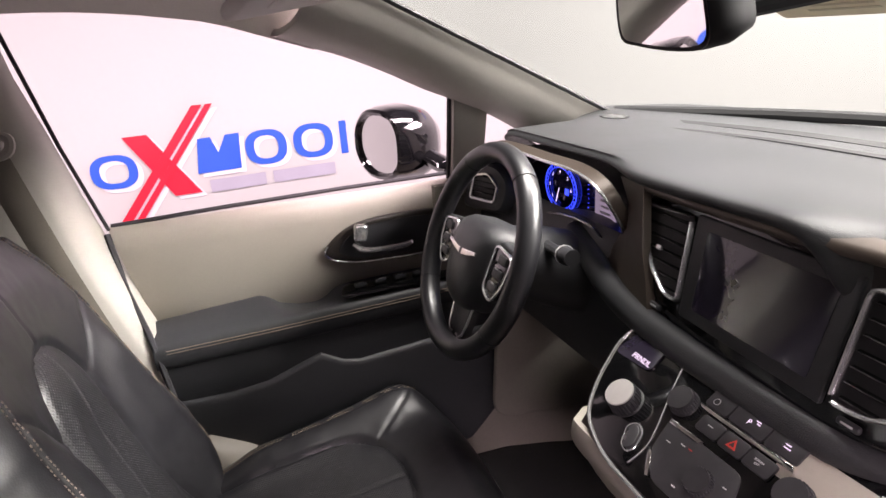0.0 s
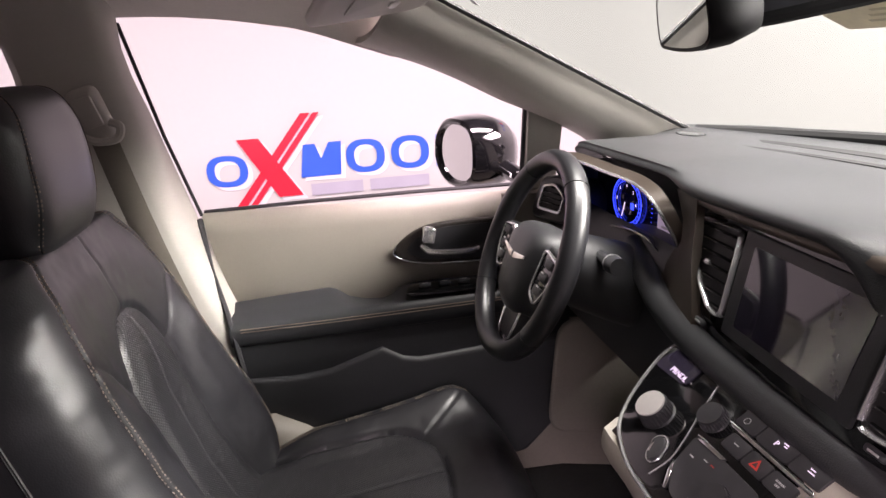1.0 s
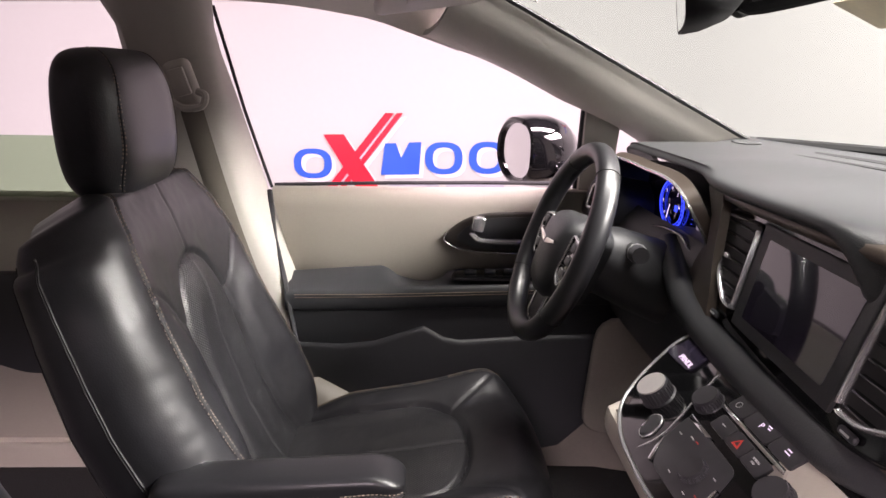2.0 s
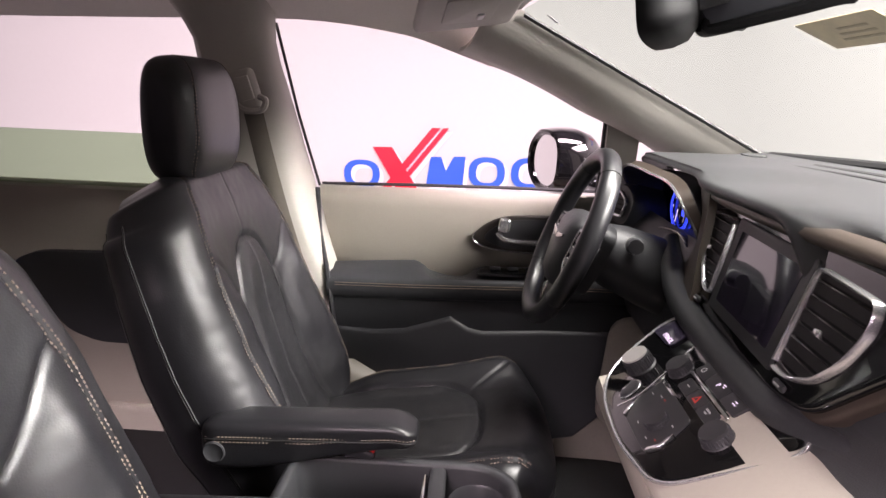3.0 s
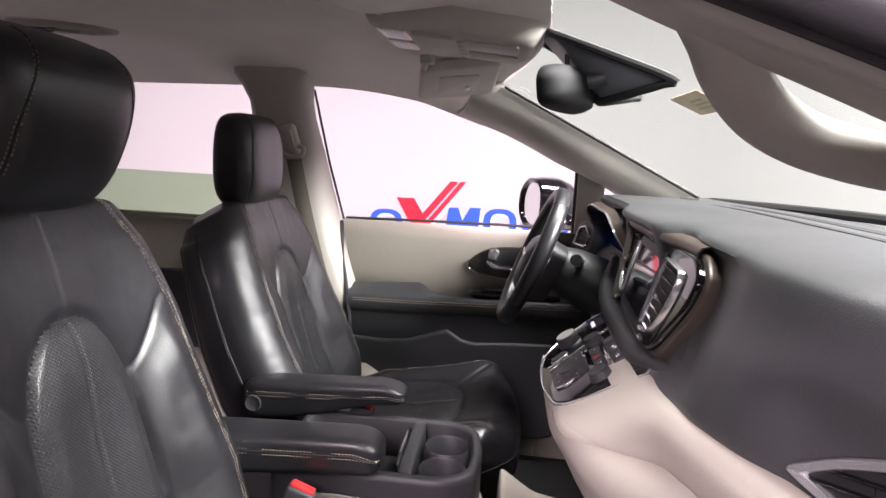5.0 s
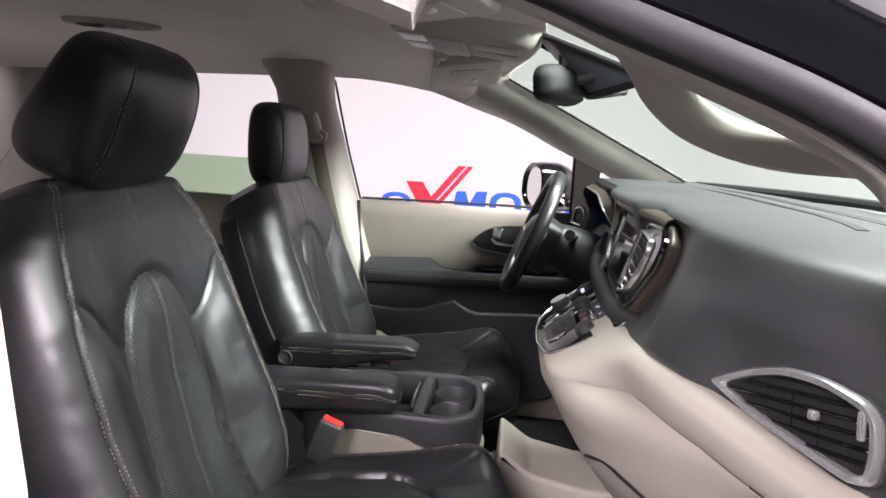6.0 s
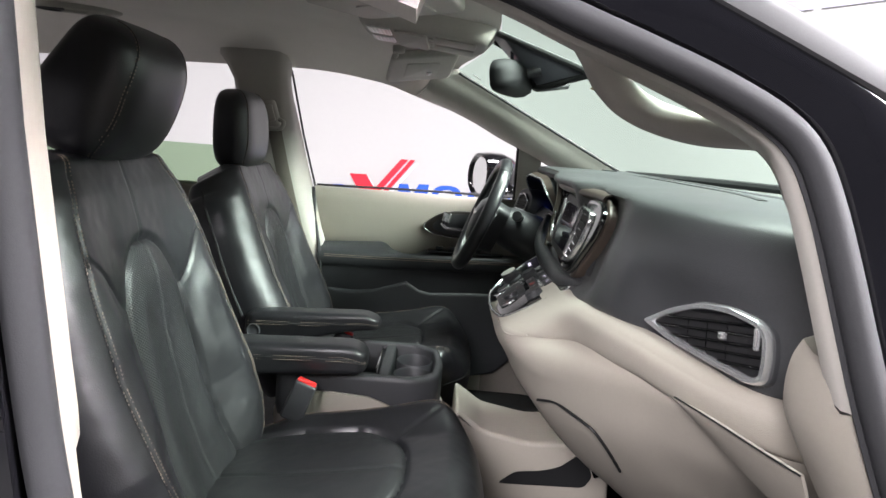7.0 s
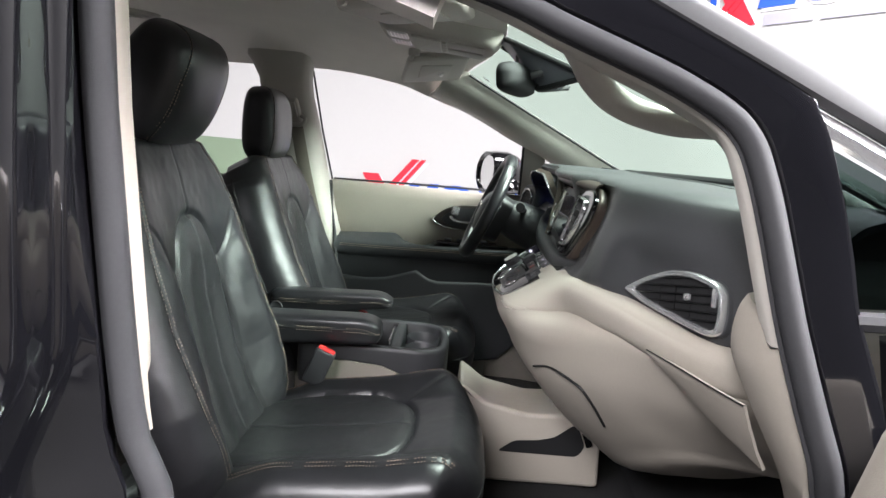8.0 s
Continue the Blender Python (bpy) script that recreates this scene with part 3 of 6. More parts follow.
# panel added in place of the rear seats, pale to lift light and reflections
structure("added_rear_closure", slab((-1.66, -0.95), (-1.66, 0.88), 0.3, 0.98, 0.04), TRIM, "added pale grey panel closing the cabin's lower rear", "partition")
for y0, y1 in ((-0.95, -0.62), (0.60, 0.88)):
    structure("rear_post", slab((-1.66, y0), (-1.66, y1), 0.98, 1.5, 0.04), TRIM, "pale grey post beside the rear window", "partition")
structure("window_frame_rubber", tube(spline([(-1.36, 0.80, 1.03), (-1.375, 0.775, 1.12), (-1.38, 0.74, 1.25), (-1.365, 0.715, 1.345), (-1.33, 0.705, 1.385), (-1.27, 0.70, 1.402)], 5), 0.016, 8), RUBBER, "black rubber round the rear side window", "seal")

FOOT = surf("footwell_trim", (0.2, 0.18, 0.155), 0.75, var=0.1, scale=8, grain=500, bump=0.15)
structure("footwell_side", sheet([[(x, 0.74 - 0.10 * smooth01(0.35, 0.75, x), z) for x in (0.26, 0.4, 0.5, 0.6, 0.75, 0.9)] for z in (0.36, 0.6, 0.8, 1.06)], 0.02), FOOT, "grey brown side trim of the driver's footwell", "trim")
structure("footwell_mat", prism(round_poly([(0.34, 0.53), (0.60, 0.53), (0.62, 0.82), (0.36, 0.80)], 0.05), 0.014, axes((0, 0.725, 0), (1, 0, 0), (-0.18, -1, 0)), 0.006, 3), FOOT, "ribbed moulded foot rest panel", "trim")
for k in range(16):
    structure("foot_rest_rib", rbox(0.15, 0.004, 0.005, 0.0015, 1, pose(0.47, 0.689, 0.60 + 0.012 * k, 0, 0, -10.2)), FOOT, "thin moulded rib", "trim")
structure("far_sill", prism(round_poly([(-1.6, 0.74), (0.75, 0.74), (0.75, 1.0), (-1.6, 1.0)], 0.02), 0.35, pose(0, 0, 0.1), 0.02), BEIGE, "beige covered far door sill", "trim")

# ---- the driver's door ----
def driver_door():
    door = thing("front_door", "closed front door with beige upper and black lower trim", "car door", (0.0, 0.80, 0.42))
    add = lambda nm, bm, mat, lab="": hang(part(nm, bm, mat, None, lab), door)
    rows = []
    for z, y in ((0.83, 0.80), (0.86, 0.788), (0.90, 0.78), (0.96, 0.776), (1.01, 0.78), (1.035, 0.788), (1.046, 0.80), (1.05, 0.815), (1.05, 0.835)):
        xr = -0.318 - 0.045 * (z - 0.86) / 0.185
        rows.append([(xr + (0.44 - xr) * k / 16, y + 0.012 * (k / 16) + (0.012 * (1 - k / 2) ** 2 if k < 2 else 0), z) for k in range(17)])
    add("upper_panel", sheet(rows, 0.02), BEIGE, "beige padded upper panel")
    m = axes((0, 0.80, 0), (1, 0, 0), (0, -1, 0))
    top = [(-0.325, 0.862), (-0.2, 0.871), (-0.115, 0.876), (-0.098, 0.868), (-0.08, 0.853), (-0.04, 0.842), (0.0, 0.84), (0.02, 0.85), (0.035, 0.863), (0.06, 0.869), (0.2, 0.872), (0.44, 0.872)]
    level = lambda x: lerp_table([(-0.33, 0.846), (-0.11, 0.849), (0.12, 0.856), (0.30, 0.862), (0.45, 0.864)], x)[0]
    rows = []
    for k in range(61):
        x = -0.322 + 0.762 * k / 60
        zt, zf = lerp_table(top, x)[0], level(x)
        rows.append([(p.x + x, p.y, p.z) for p in spline([(0, 0.80, zt - 0.006), (0, 0.787, zt), (0, 0.778, zt + 0.001), (0, 0.735, zf + 0.45 * (zt - zf) + 0.003), (0, 0.708, zf + 0.002), (0, 0.699, zf - 0.005), (0, 0.696, zf - 0.018), (0, 0.697, zf - 0.035), (0, 0.704, zf - 0.05), (0, 0.73, zf - 0.055)], 3)])
    arm = add("armrest", sheet(rows, 0.006), DOORDK, "black stitched armrest")
    add("middle_panel", prism([(-0.30, 0.70), (0.44, 0.70), (0.44, 0.825), (-0.322, 0.83)], 0.094, m, 0.012, 3), DOORDK)
    pocket = [(-0.285, 0.50), (0.10, 0.42), (0.30, 0.46), (0.44, 0.60), (0.44, 0.745), (0.2, 0.738), (0.06, 0.728), (0.025, 0.735), (-0.02, 0.762), (-0.05, 0.752), (-0.13, 0.725), (-0.2, 0.718), (-0.30, 0.722)]
    add("map_pocket", prism(pocket, 0.104, m, 0.012, 4), DOORDK, "black moulded map pocket")
    for off in (0.0, 0.006):
        add("stitching", tube([(x, 0.696, level(x) - 0.011 - off) for x in [-0.30 + 0.06 * k for k in range(12)]], 0.0011, 5), STITCH, "grey stitching")
    bez = spline([(0.024, 0.942, 0), (0.05, 0.975, 0), (0.10, 0.998, 0), (0.18, 1.005, 0), (0.27, 1.003, 0), (0.31, 0.985, 0), (0.305, 0.93, 0), (0.27, 0.912, 0), (0.16, 0.911, 0), (0.07, 0.918, 0)], 4, True)
    b2 = [(p.x, p.y) for p in bez]
    mz = axes((0, 0.789, 0), (1, 0, 0), (0, -1, 0))
    add("handle_bezel", prism(b2, 0.016, mz, 0.006, 3), surf("dark_brown_satin", (0.04, 0.034, 0.03), 0.35, 0.2), "dark brown handle surround")
    c = Vector((0.17, 0.957))
    add("handle_cup", prism([tuple(c + (Vector(p) - c) * 0.8) for p in b2], 0.0175, mz, 0.001), DARK)
    add("bezel_edge", tube([(p.x, 0.775, p.y) for p in bez[-16:]] + [(p.x, 0.775, p.y) for p in bez[:3]], 0.0022, 6), CHROME, "thin chrome edge")
    add("door_handle", tube(spline([(0.086, 0.765, 0.958), (0.10, 0.752, 0.948), (0.13, 0.748, 0.944), (0.185, 0.75, 0.943), (0.205, 0.762, 0.945)], 5), 0.0085, 10, flat=0.75), CHROME, "chrome pull handle")
    add("lock_lever", rbox(0.03, 0.022, 0.036, 0.007, 3, pose(0.1, 0.764, 0.981, 0, 12, 0)), CHROME, "chrome lock lever")
    add("switch_plate", prism(round_poly([(0.035, 0), (0.30, 0.0), (0.30, 0.062), (0.05, 0.06)], 0.02), 0.006, pose(0, 0.705, 0.868) , 0.003), PIANO, "black window switch plate")
    for k in range(4):
        add("window_switch", rbox(0.026, 0.017, 0.011, 0.004, 2, pose(0.083 + 0.043 * k, 0.735 + 0.003 * k, 0.879, -14, 0, 0)), DARK)
        add("switch_mark", rbox(0.012, 0.003, 0.0008, 0, 1, pose(0.083 + 0.043 * k, 0.731 + 0.003 * k, 0.885, -14, 0, 0)), GREYPRINT)
    # window channel and sail panel
    add("window_seal", tube([(-0.362, 0.836, 1.052), (-0.15, 0.842, 1.057), (0.1, 0.848, 1.06), (0.33, 0.853, 1.06)], 0.0045, 6), RUBBER, "black window seal")
    add("rear_channel", tube([(-0.364, 0.815, 1.05), (-0.397, 0.755, 1.22), (-0.43, 0.70, 1.42)], 0.0035, 6), RUBBER)
    add("front_channel", tube([(0.33, 0.845, 1.05), (0.326, 0.815, 1.14), (0.322, 0.787, 1.233)], 0.0055, 6), RUBBER)
    rows = [[(0.333, 0.842, 1.05), (0.33, 0.812, 1.14), (0.325, 0.783, 1.232)], [(0.372, 0.845, 1.05), (0.37, 0.815, 1.135), (0.366, 0.787, 1.216)], [(0.405, 0.85, 1.05), (0.405, 0.82, 1.13), (0.403, 0.795, 1.197)]]
    add("sail_panel", sheet(rows, 0.014), TRIM, "grey sail panel")
    add("rear_edge", tube([(-0.366, 0.80, 1.045), (-0.345, 0.735, 0.95), (-0.322, 0.705, 0.87), (-0.312, 0.70, 0.80), (-0.28, 0.70, 0.55)], 0.006, 6), RUBBER, "black door edge seal")
    return door


driver_door()


def wing_mirror():
    mir = thing("wing_mirror", "black door mirror with a clear glass, outside the window", "wing mirror", (0.27, 0.95, 1.06))
    c = Vector((0.212, 0.975, 1.122))
    face = Vector((-0.93, -0.36, 0.04)).normalized()
    m = axes(c, (-face.y, face.x, 0), face)

    def outline(k, grow):
        t = 2 * math.pi * k / 40
        a, b = math.cos(t), math.sin(t)
        e = 0.72
        return (math.copysign(abs(a) ** e, a) * (0.088 + grow) * (1 - 0.07 * b), math.copysign(abs(b) ** e, b) * (0.078 + grow) * (1 - 0.28 * max(0.0, -a) ** 1.6) + 0.008 * max(0.0, -a))

    rows = []
    for h, g in ((-0.004, -0.012), (0.010, -0.010), (0.014, -0.004), (0.010, 0.003), (-0.01, 0.008), (-0.06, 0.012), (-0.10, 0.002), (-0.13, -0.02), (-0.148, -0.055)):
        rows.append([m @ Vector((*outline(k, g), h)) for k in range(40)])
    hang(part("housing", loft(rows, True, True), PIANO, None, "gloss black housing"), mir)
    hang(part("glass", loft([[m @ Vector((*outline(k, -0.0115), h)) for k in range(40)] for h in (-0.003, 0.003)], True, True), MIRROR, None, "mirror glass"), mir)
    hang(part("arm", tube(spline([(0.36, 0.84, 1.075), (0.34, 0.88, 1.07), (0.31, 0.92, 1.09)], 4), 0.028, 10, flat=0.7), PIANO, None, "black mirror arm"), mir)


wing_mirror()


# ---- seat belt on the far pillar ----
def seat_belt():
    belt = thing("seat_belt", "beige shoulder belt hanging from the centre pillar", "seat belt", (-0.44, 0.62, 0.9))
    add = lambda nm, bm, mat, lab="": hang(part(nm, bm, mat, None, lab), belt)
    add("anchor_cover", rbox(0.05, 0.03, 0.088, 0.013, 4, pose(-0.474, 0.632, 1.275, 4, -16, 0)), TRIM, "grey height adjuster cover")
    add("slide_plate", rbox(0.03, 0.008, 0.05, 0.003, 2, pose(-0.474, 0.614, 1.278, 4, -16, 0)), TRIM)
    add("loop", tube(spline([(-0.492, 0.605, 1.245), (-0.465, 0.60, 1.232), (-0.432, 0.598, 1.236), (-0.425, 0.60, 1.255), (-0.44, 0.605, 1.262)], 4), 0.007, 8), TRIM, "grey belt loop")
    rows = []
    for k in range(15):
        t = k / 14
        c = Vector((-0.455 + 0.115 * t, 0.60 - 0.02 * math.sin(math.pi * t), 1.238 - 0.42 * t))
        rows.append([c + Vector((-0.021, 0.006, 0)), c + Vector((0, 0, 0)), c + Vector((0.021, 0.006, 0))])
    add("webbing", sheet(rows, 0.0015), WEBBING, "beige woven webbing")


seat_belt()

# ---- dashboard ----
SEAT_Y = 0.37
bow = lambda y: 0.322 + 0.135 * (min(0.76, abs(y)) / 0.71) ** 4
seam_z = lambda y: lerp_table([(-0.80, 0.99), (-0.75, 0.989), (-0.71, 0.984), (-0.667, 0.986), (-0.622, 0.992), (-0.56, 0.998), (-0.477, 0.998), (-0.37, 0.989), (-0.23, 0.972), (0.0, 0.972), (0.76, 0.972)], y)[0]


def pad_profile(y):
    """The dark top pad, from the seam up over its ridge to the windscreen."""
    b, zs = bow(y), seam_z(y)
    d = smooth01(-0.22, -0.02, y)
    rec = 0.013 * smooth01(-0.60, -0.30, y)
    face = [(b + 0.004, zs), (b - 0.005, zs + 0.010), (b - 0.006 + 0.6 * rec, zs + 0.035), (b + 0.004 + rec, zs + 0.085), (b + 0.022 + 0.9 * rec, 1.118), (b + 0.038 + 0.5 * rec, 1.152), (b + 0.062, 1.170), (b + 0.13, 1.180)]
    # a shallow bay round the centre unit
    bay = smooth01(-0.42, -0.29, y)
    face = [(x + max(0.0, 0.382 + 0.27 * (z - 1.05) + 0.05 * y - x) * bay * k, z) for (x, z), k in zip(face, (0.2, 0.6, 1.0, 1.0, 1.0, 0.9, 0.3, 0.0))]
    brow = [(0.40, 1.155), (0.372, 1.159), (0.354, 1.166), (0.350, 1.175), (0.357, 1.181), (0.38, 1.184), (0.42, 1.185), (0.5, 1.186)]
    low = smooth01(0.34, 0.15, y)
    brow = [(x + 0.006 * low + 0.02 * smooth01(0.2, 0.3, y) * (i < 5), z - 0.008 * low) for i, (x, z) in enumerate(brow)]
    thin = 0.010 * smooth01(0.22, 0.30, y)
    brow = [(x, z + thin * (1.1 - 0.35 * i if i < 3 else 0)) for i, (x, z) in enumerate(brow)]
    if y > 0.58:
        k = smooth01(0.58, 0.765, y)
        brow = [(x + 0.10 * k * k, z - (0.03 * k if i > 4 else 0.03 * k + 0.035 * k * k)) for i, (x, z) in enumerate(brow)]
    pts = [(p + (q - p) * d, r + (s - r) * d) for (p, r), (q, s) in zip(face, brow)]
    return pts + [(0.62, 1.184), (0.78, 1.176), (0.9, 1.166), (1.02, 1.15)]


band_low = lambda y: lerp_table([(-0.80, 0.942), (-0.764, 0.942), (-0.74, 0.937), (-0.71, 0.936), (-0.673, 0.941), (-0.629, 0.947), (-0.57, 0.952), (-0.45, 0.945), (-0.3, 0.922), (-0.2, 0.905), (-0.16, 0.895)], y)[0]


def glove_profile(y):
    """The beige lower dashboard: glove box on one side, the centre stack's foot on the other."""
    b, lo = bow(y), band_low(y)
    zb = lerp_table([(-0.80, 0.77), (-0.72, 0.785), (-0.655, 0.79), (-0.55, 0.757), (-0.45, 0.72), (-0.34, 0.682), (-0.1, 0.575), (0.2, 0.575)], y)[0]
    r = 0.12 * smooth01(-0.50, -0.77, y)
    right = [(b - 0.010, lo + 0.001)] + [(b + dx + r * q, lo + (zb - lo) * q) for q, dx in ((0.06, -0.008), (0.25, -0.002), (0.45, 0.012), (0.62, 0.04), (0.78, 0.08), (0.9, 0.12), (1.0, 0.165))] + [(b + 0.36 + r, zb + 0.015)]
    mid = [(0.224, 0.888), (0.222, 0.864), (0.243, 0.83), (0.268, 0.785), (0.306, 0.736), (0.36, 0.68), (0.43, 0.625), (0.50, 0.582), (0.62, 0.57)]
    e = smooth01(-0.60, -0.12, y)
    return [(p + (q - p) * e, t + (u - t) * e) for (p, t), (q, u) in zip(right, mid)]


VENT_A, VENT_B, VENT_C = Vector((0.378, -0.536, 1.020)), Vector((0.453, -0.71, 1.058)), Vector((0.448, -0.715, 1.000))
VENT_N = (VENT_C - VENT_A).cross(VENT_B - VENT_A)
vent_plane = lambda y, z: VENT_A.x - (VENT_N.y * (y - VENT_A.y) + VENT_N.z * (z - VENT_A.z)) / VENT_N.x


def dashboard():
    dash = thing("dashboard", "dark and beige moulded dashboard under the windscreen", "dashboard", (0.5, 0, 0.45))
    add = lambda nm, bm, mat, lab="", sharp=40: hang(part(nm, bm, mat, None, lab, sharp), dash)
    ys = [-0.80 + 1.565 * k / 150 for k in range(151)]
    def skin(x, y, z):
        """The pad's face sinks to the side vent's plane round the vent."""
        near = smooth01(-0.47, -0.55, y) * smooth01(1.115, 1.06, z) * (1 if y > -0.74 else smooth01(-0.79, -0.74, y))
        x += (max(x, vent_plane(y, z) + 0.003) - x) * near if z < 1.115 and x < 0.6 else 0.0
        return (x, y, z)

    add("top_pad", sheet([[skin(p.x, y, p.z) for p in spline([(x, 0, z) for x, z in pad_profile(y)], 3)] for y in ys], 0.008), DASH, "dark soft top pad", 60)

    def lower(y):
        """Band and glove box as one section, from the seam down; the two meet at its eighth point."""
        b, zs, lo = bow(y), seam_z(y), band_low(y)
        h = zs - lo
        e = smooth01(-0.40, -0.19, y)
        lip = 0.006 * smooth01(-0.24, -0.34, y)
        right = [(b + 0.012, zs - 0.001), (b - 0.006, zs - 0.003), (b - 0.013, zs - 0.010), (b - 0.017, zs - 0.35 * h), (b - 0.016, zs - 0.65 * h), (b - 0.013, lo + 0.007), (b - 0.011 + 0.3 * lip, lo + 0.003), (b - 0.010 + lip, lo + 0.001)]
        mid = [(0.34, 0.972), (0.328, 0.968), (0.315, 0.960), (0.288, 0.94), (0.258, 0.917), (0.236, 0.900), (0.229, 0.894), (0.224, 0.888)]
        top = [(p + (q - p) * e, t + (u - t) * e) for (p, t), (q, u) in zip(right, mid)]
        low = glove_profile(y)[1:]
        return top, low

    ys = [-0.80 + 0.92 * k / 79 for k in range(80)]
    skin_rows = []
    for y in ys:
        top, low = lower(y)
        skin_rows.append([(p.x, y, p.z) for p in spline([(x, 0, z) for x, z in top + low], 3)])
    cutat = 7 * 3
    add("beige_band", sheet([r[: cutat + 1] for r in skin_rows if r[0][1] < -0.1], 0.008), BEIGE, "beige padded band", 60)
    rows = [[(x + 0.004 * smooth01(-0.14, -0.2, y), y, z) for x, y, z in r[cutat:]] for r in skin_rows]
    rows += [[(q[0] + dx, q[1] + 0.012 + dy, q[2]) for q in rows[-1]] for dx, dy in ((0.02, 0.004), (0.12, 0.006))]
    box = add("glove_box", sheet(rows, 0.010), BEIGE, "beige glove box", 60)

    gap = spline([(0.279, -0.319, 0.802), (0.296, -0.375, 0.823), (0.3096, -0.424, 0.8304), (0.327, -0.455, 0.828), (0.3417, -0.474, 0.8218), (0.368, -0.473, 0.79), (0.3938, -0.4575, 0.7522)], 5)
    under(add("glove_box_gap", tube([p + Vector((-0.0005, -0.0003, 0)) for p in gap], 0.0024, 6), SEAM), box)
    strip = [-0.23 + 0.475 * k / 40 for k in range(41)]
    back = lambda y: 0.010 + 0.016 * smooth01(-0.01, -0.2, y) + 0.012 * smooth01(0.1, 0.24, y)
    add("upper_strip", sheet([[(0.36 + back(y), y, 1.144), (0.3485 + back(y), y, 1.149), (0.3475 + back(y), y, 1.155), (0.352 + back(y), y, 1.1615), (0.37 + back(y), y, 1.166)] for y in strip], 0.003), BRONZE, "bronze brown strip under the pad's edge", 60)
    low_edge = spline([(0.383, -0.650, 0.953), (0.425, -0.672, 0.910), (0.465, -0.715, 0.874), (0.500, -0.79, 0.848)], 5)
    top_edge = spline([(0.384, -0.652, 0.957), (0.412, -0.705, 0.952), (0.436, -0.755, 0.947), (0.455, -0.80, 0.945)], 5)
    add("end_panel", sheet([[p.lerp(q, w) + Vector((-0.0045, -0.0025, 0)) * math.sin(math.pi * min(1.0, w + 0.15)) ** 0.5 for w in (0, 0.06, 0.3, 0.6, 0.85)] for p, q in zip(top_edge, low_edge)], 0.004), BEIGE, "beige panel at the dashboard's end", 60)
    add("end_panel_seam", tube([p + Vector((-0.0045, -0.0025, 0.001)) for p in top_edge], 0.0011, 5), SEAM)
    # knee panel and column surround on the driver's side
    rows = [[(0.40, y, 1.06), (0.375, y, 1.035), (0.36, y, 0.99), (0.36, y, 0.9), (0.40, y, 0.80), (0.52, y, 0.74)] for y in (0.15, 0.3, 0.5, 0.70, 0.765)]
    add("knee_panel", sheet(rows, -0.01), DARK, "black knee panel")
    add("backing", rbox(0.10, 0.46, 0.15, 0.01, 2, axes((0.425, -0.03, 1.07), (1, 0, -0.27), (0.27, 0, 1))), DARK)
    add("bronze_panel", sheet([[(0.374, 0.262, 1.157), (0.386, 0.258, 1.12), (0.386, 0.262, 1.085), (0.38, 0.285, 1.045), (0.36, 0.28, 1.0)], [(0.368, 0.24, 1.158), (0.372, 0.238, 1.12), (0.369, 0.234, 1.08), (0.358, 0.228, 1.035), (0.345, 0.212, 0.992)], [(0.366, 0.20, 1.156), (0.366, 0.20, 1.12), (0.356, 0.185, 1.075), (0.345, 0.16, 1.03), (0.332, 0.135, 0.985)]], 0.012), BRONZE, "bronze brown panel beside the screen", 60)
    path = spline([(0.385, 0.40, 1.035), (0.365, 0.32, 1.02), (0.348, 0.24, 1.0), (0.340, 0.15, 0.987), (0.337, 0.0, 0.979), (0.338, -0.13, 0.980), (0.352, -0.20, 0.988), (0.372, -0.26, 0.997)], 6)
    add("lower_roll", tube(path, [0.020 if i < 30 else max(0.006, 0.020 - 0.0011 * (i - 30)) for i in range(len(path))], 16), DASH, "dark padded strip under the screen", 60)
    # defroster slot and speaker grille on the pad
    slot = lambda y: 0.612 - 0.62 * max(0.0, abs(y) - 0.15) ** 2
    ys2 = [-0.40 + 0.84 * k / 40 for k in range(41)]
    add("defroster_slot", sheet([[(slot(y) + dx, y, 1.1852 + h) for dx, h in ((-0.009, -0.004), (-0.008, 0.0), (0.008, 0.0), (0.009, -0.004))] for y in ys2], 0.002), SEAM, "dark defroster slot")
    add("demister_ledge", sheet([[(slot(y) + 0.075 + dx, y * 1.12, 1.1835 + h) for dx, h in ((-0.02, -0.004), (-0.018, 0.0), (0.018, -0.001), (0.02, -0.005))] for y in ys2], 0.002), SEAM, "dark ledge under the windscreen")
    for k in range(9):
        add("grille_rib", rbox(0.05 - 0.004 * abs(k - 4), 0.0028, 0.003, 0.001, 1, pose(0.585, 0.555 + 0.007 * k, 1.1865, 0, 0, 12)), SEAM)
    # cowl line under the glass
    add("cowl_strip", tube([(0.675 + 0.228 * (1 - u * u), 0.71 * u, 1.176 + 0.008 * (1 - u * u)) for u in [-1 + k / 12 for k in range(25)]], 0.011, 8), SEAM, "black cowl strip")
    return dash


dash = dashboard()


STACK = axes((0.366, 0, 1.05), (-0.05, -1, 0), (-1, 0.05, 0.27))
K = math.sqrt(1 + 0.27**2)
st = lambda pts: [(-y, (z - 1.05) * K) for y, z in pts]


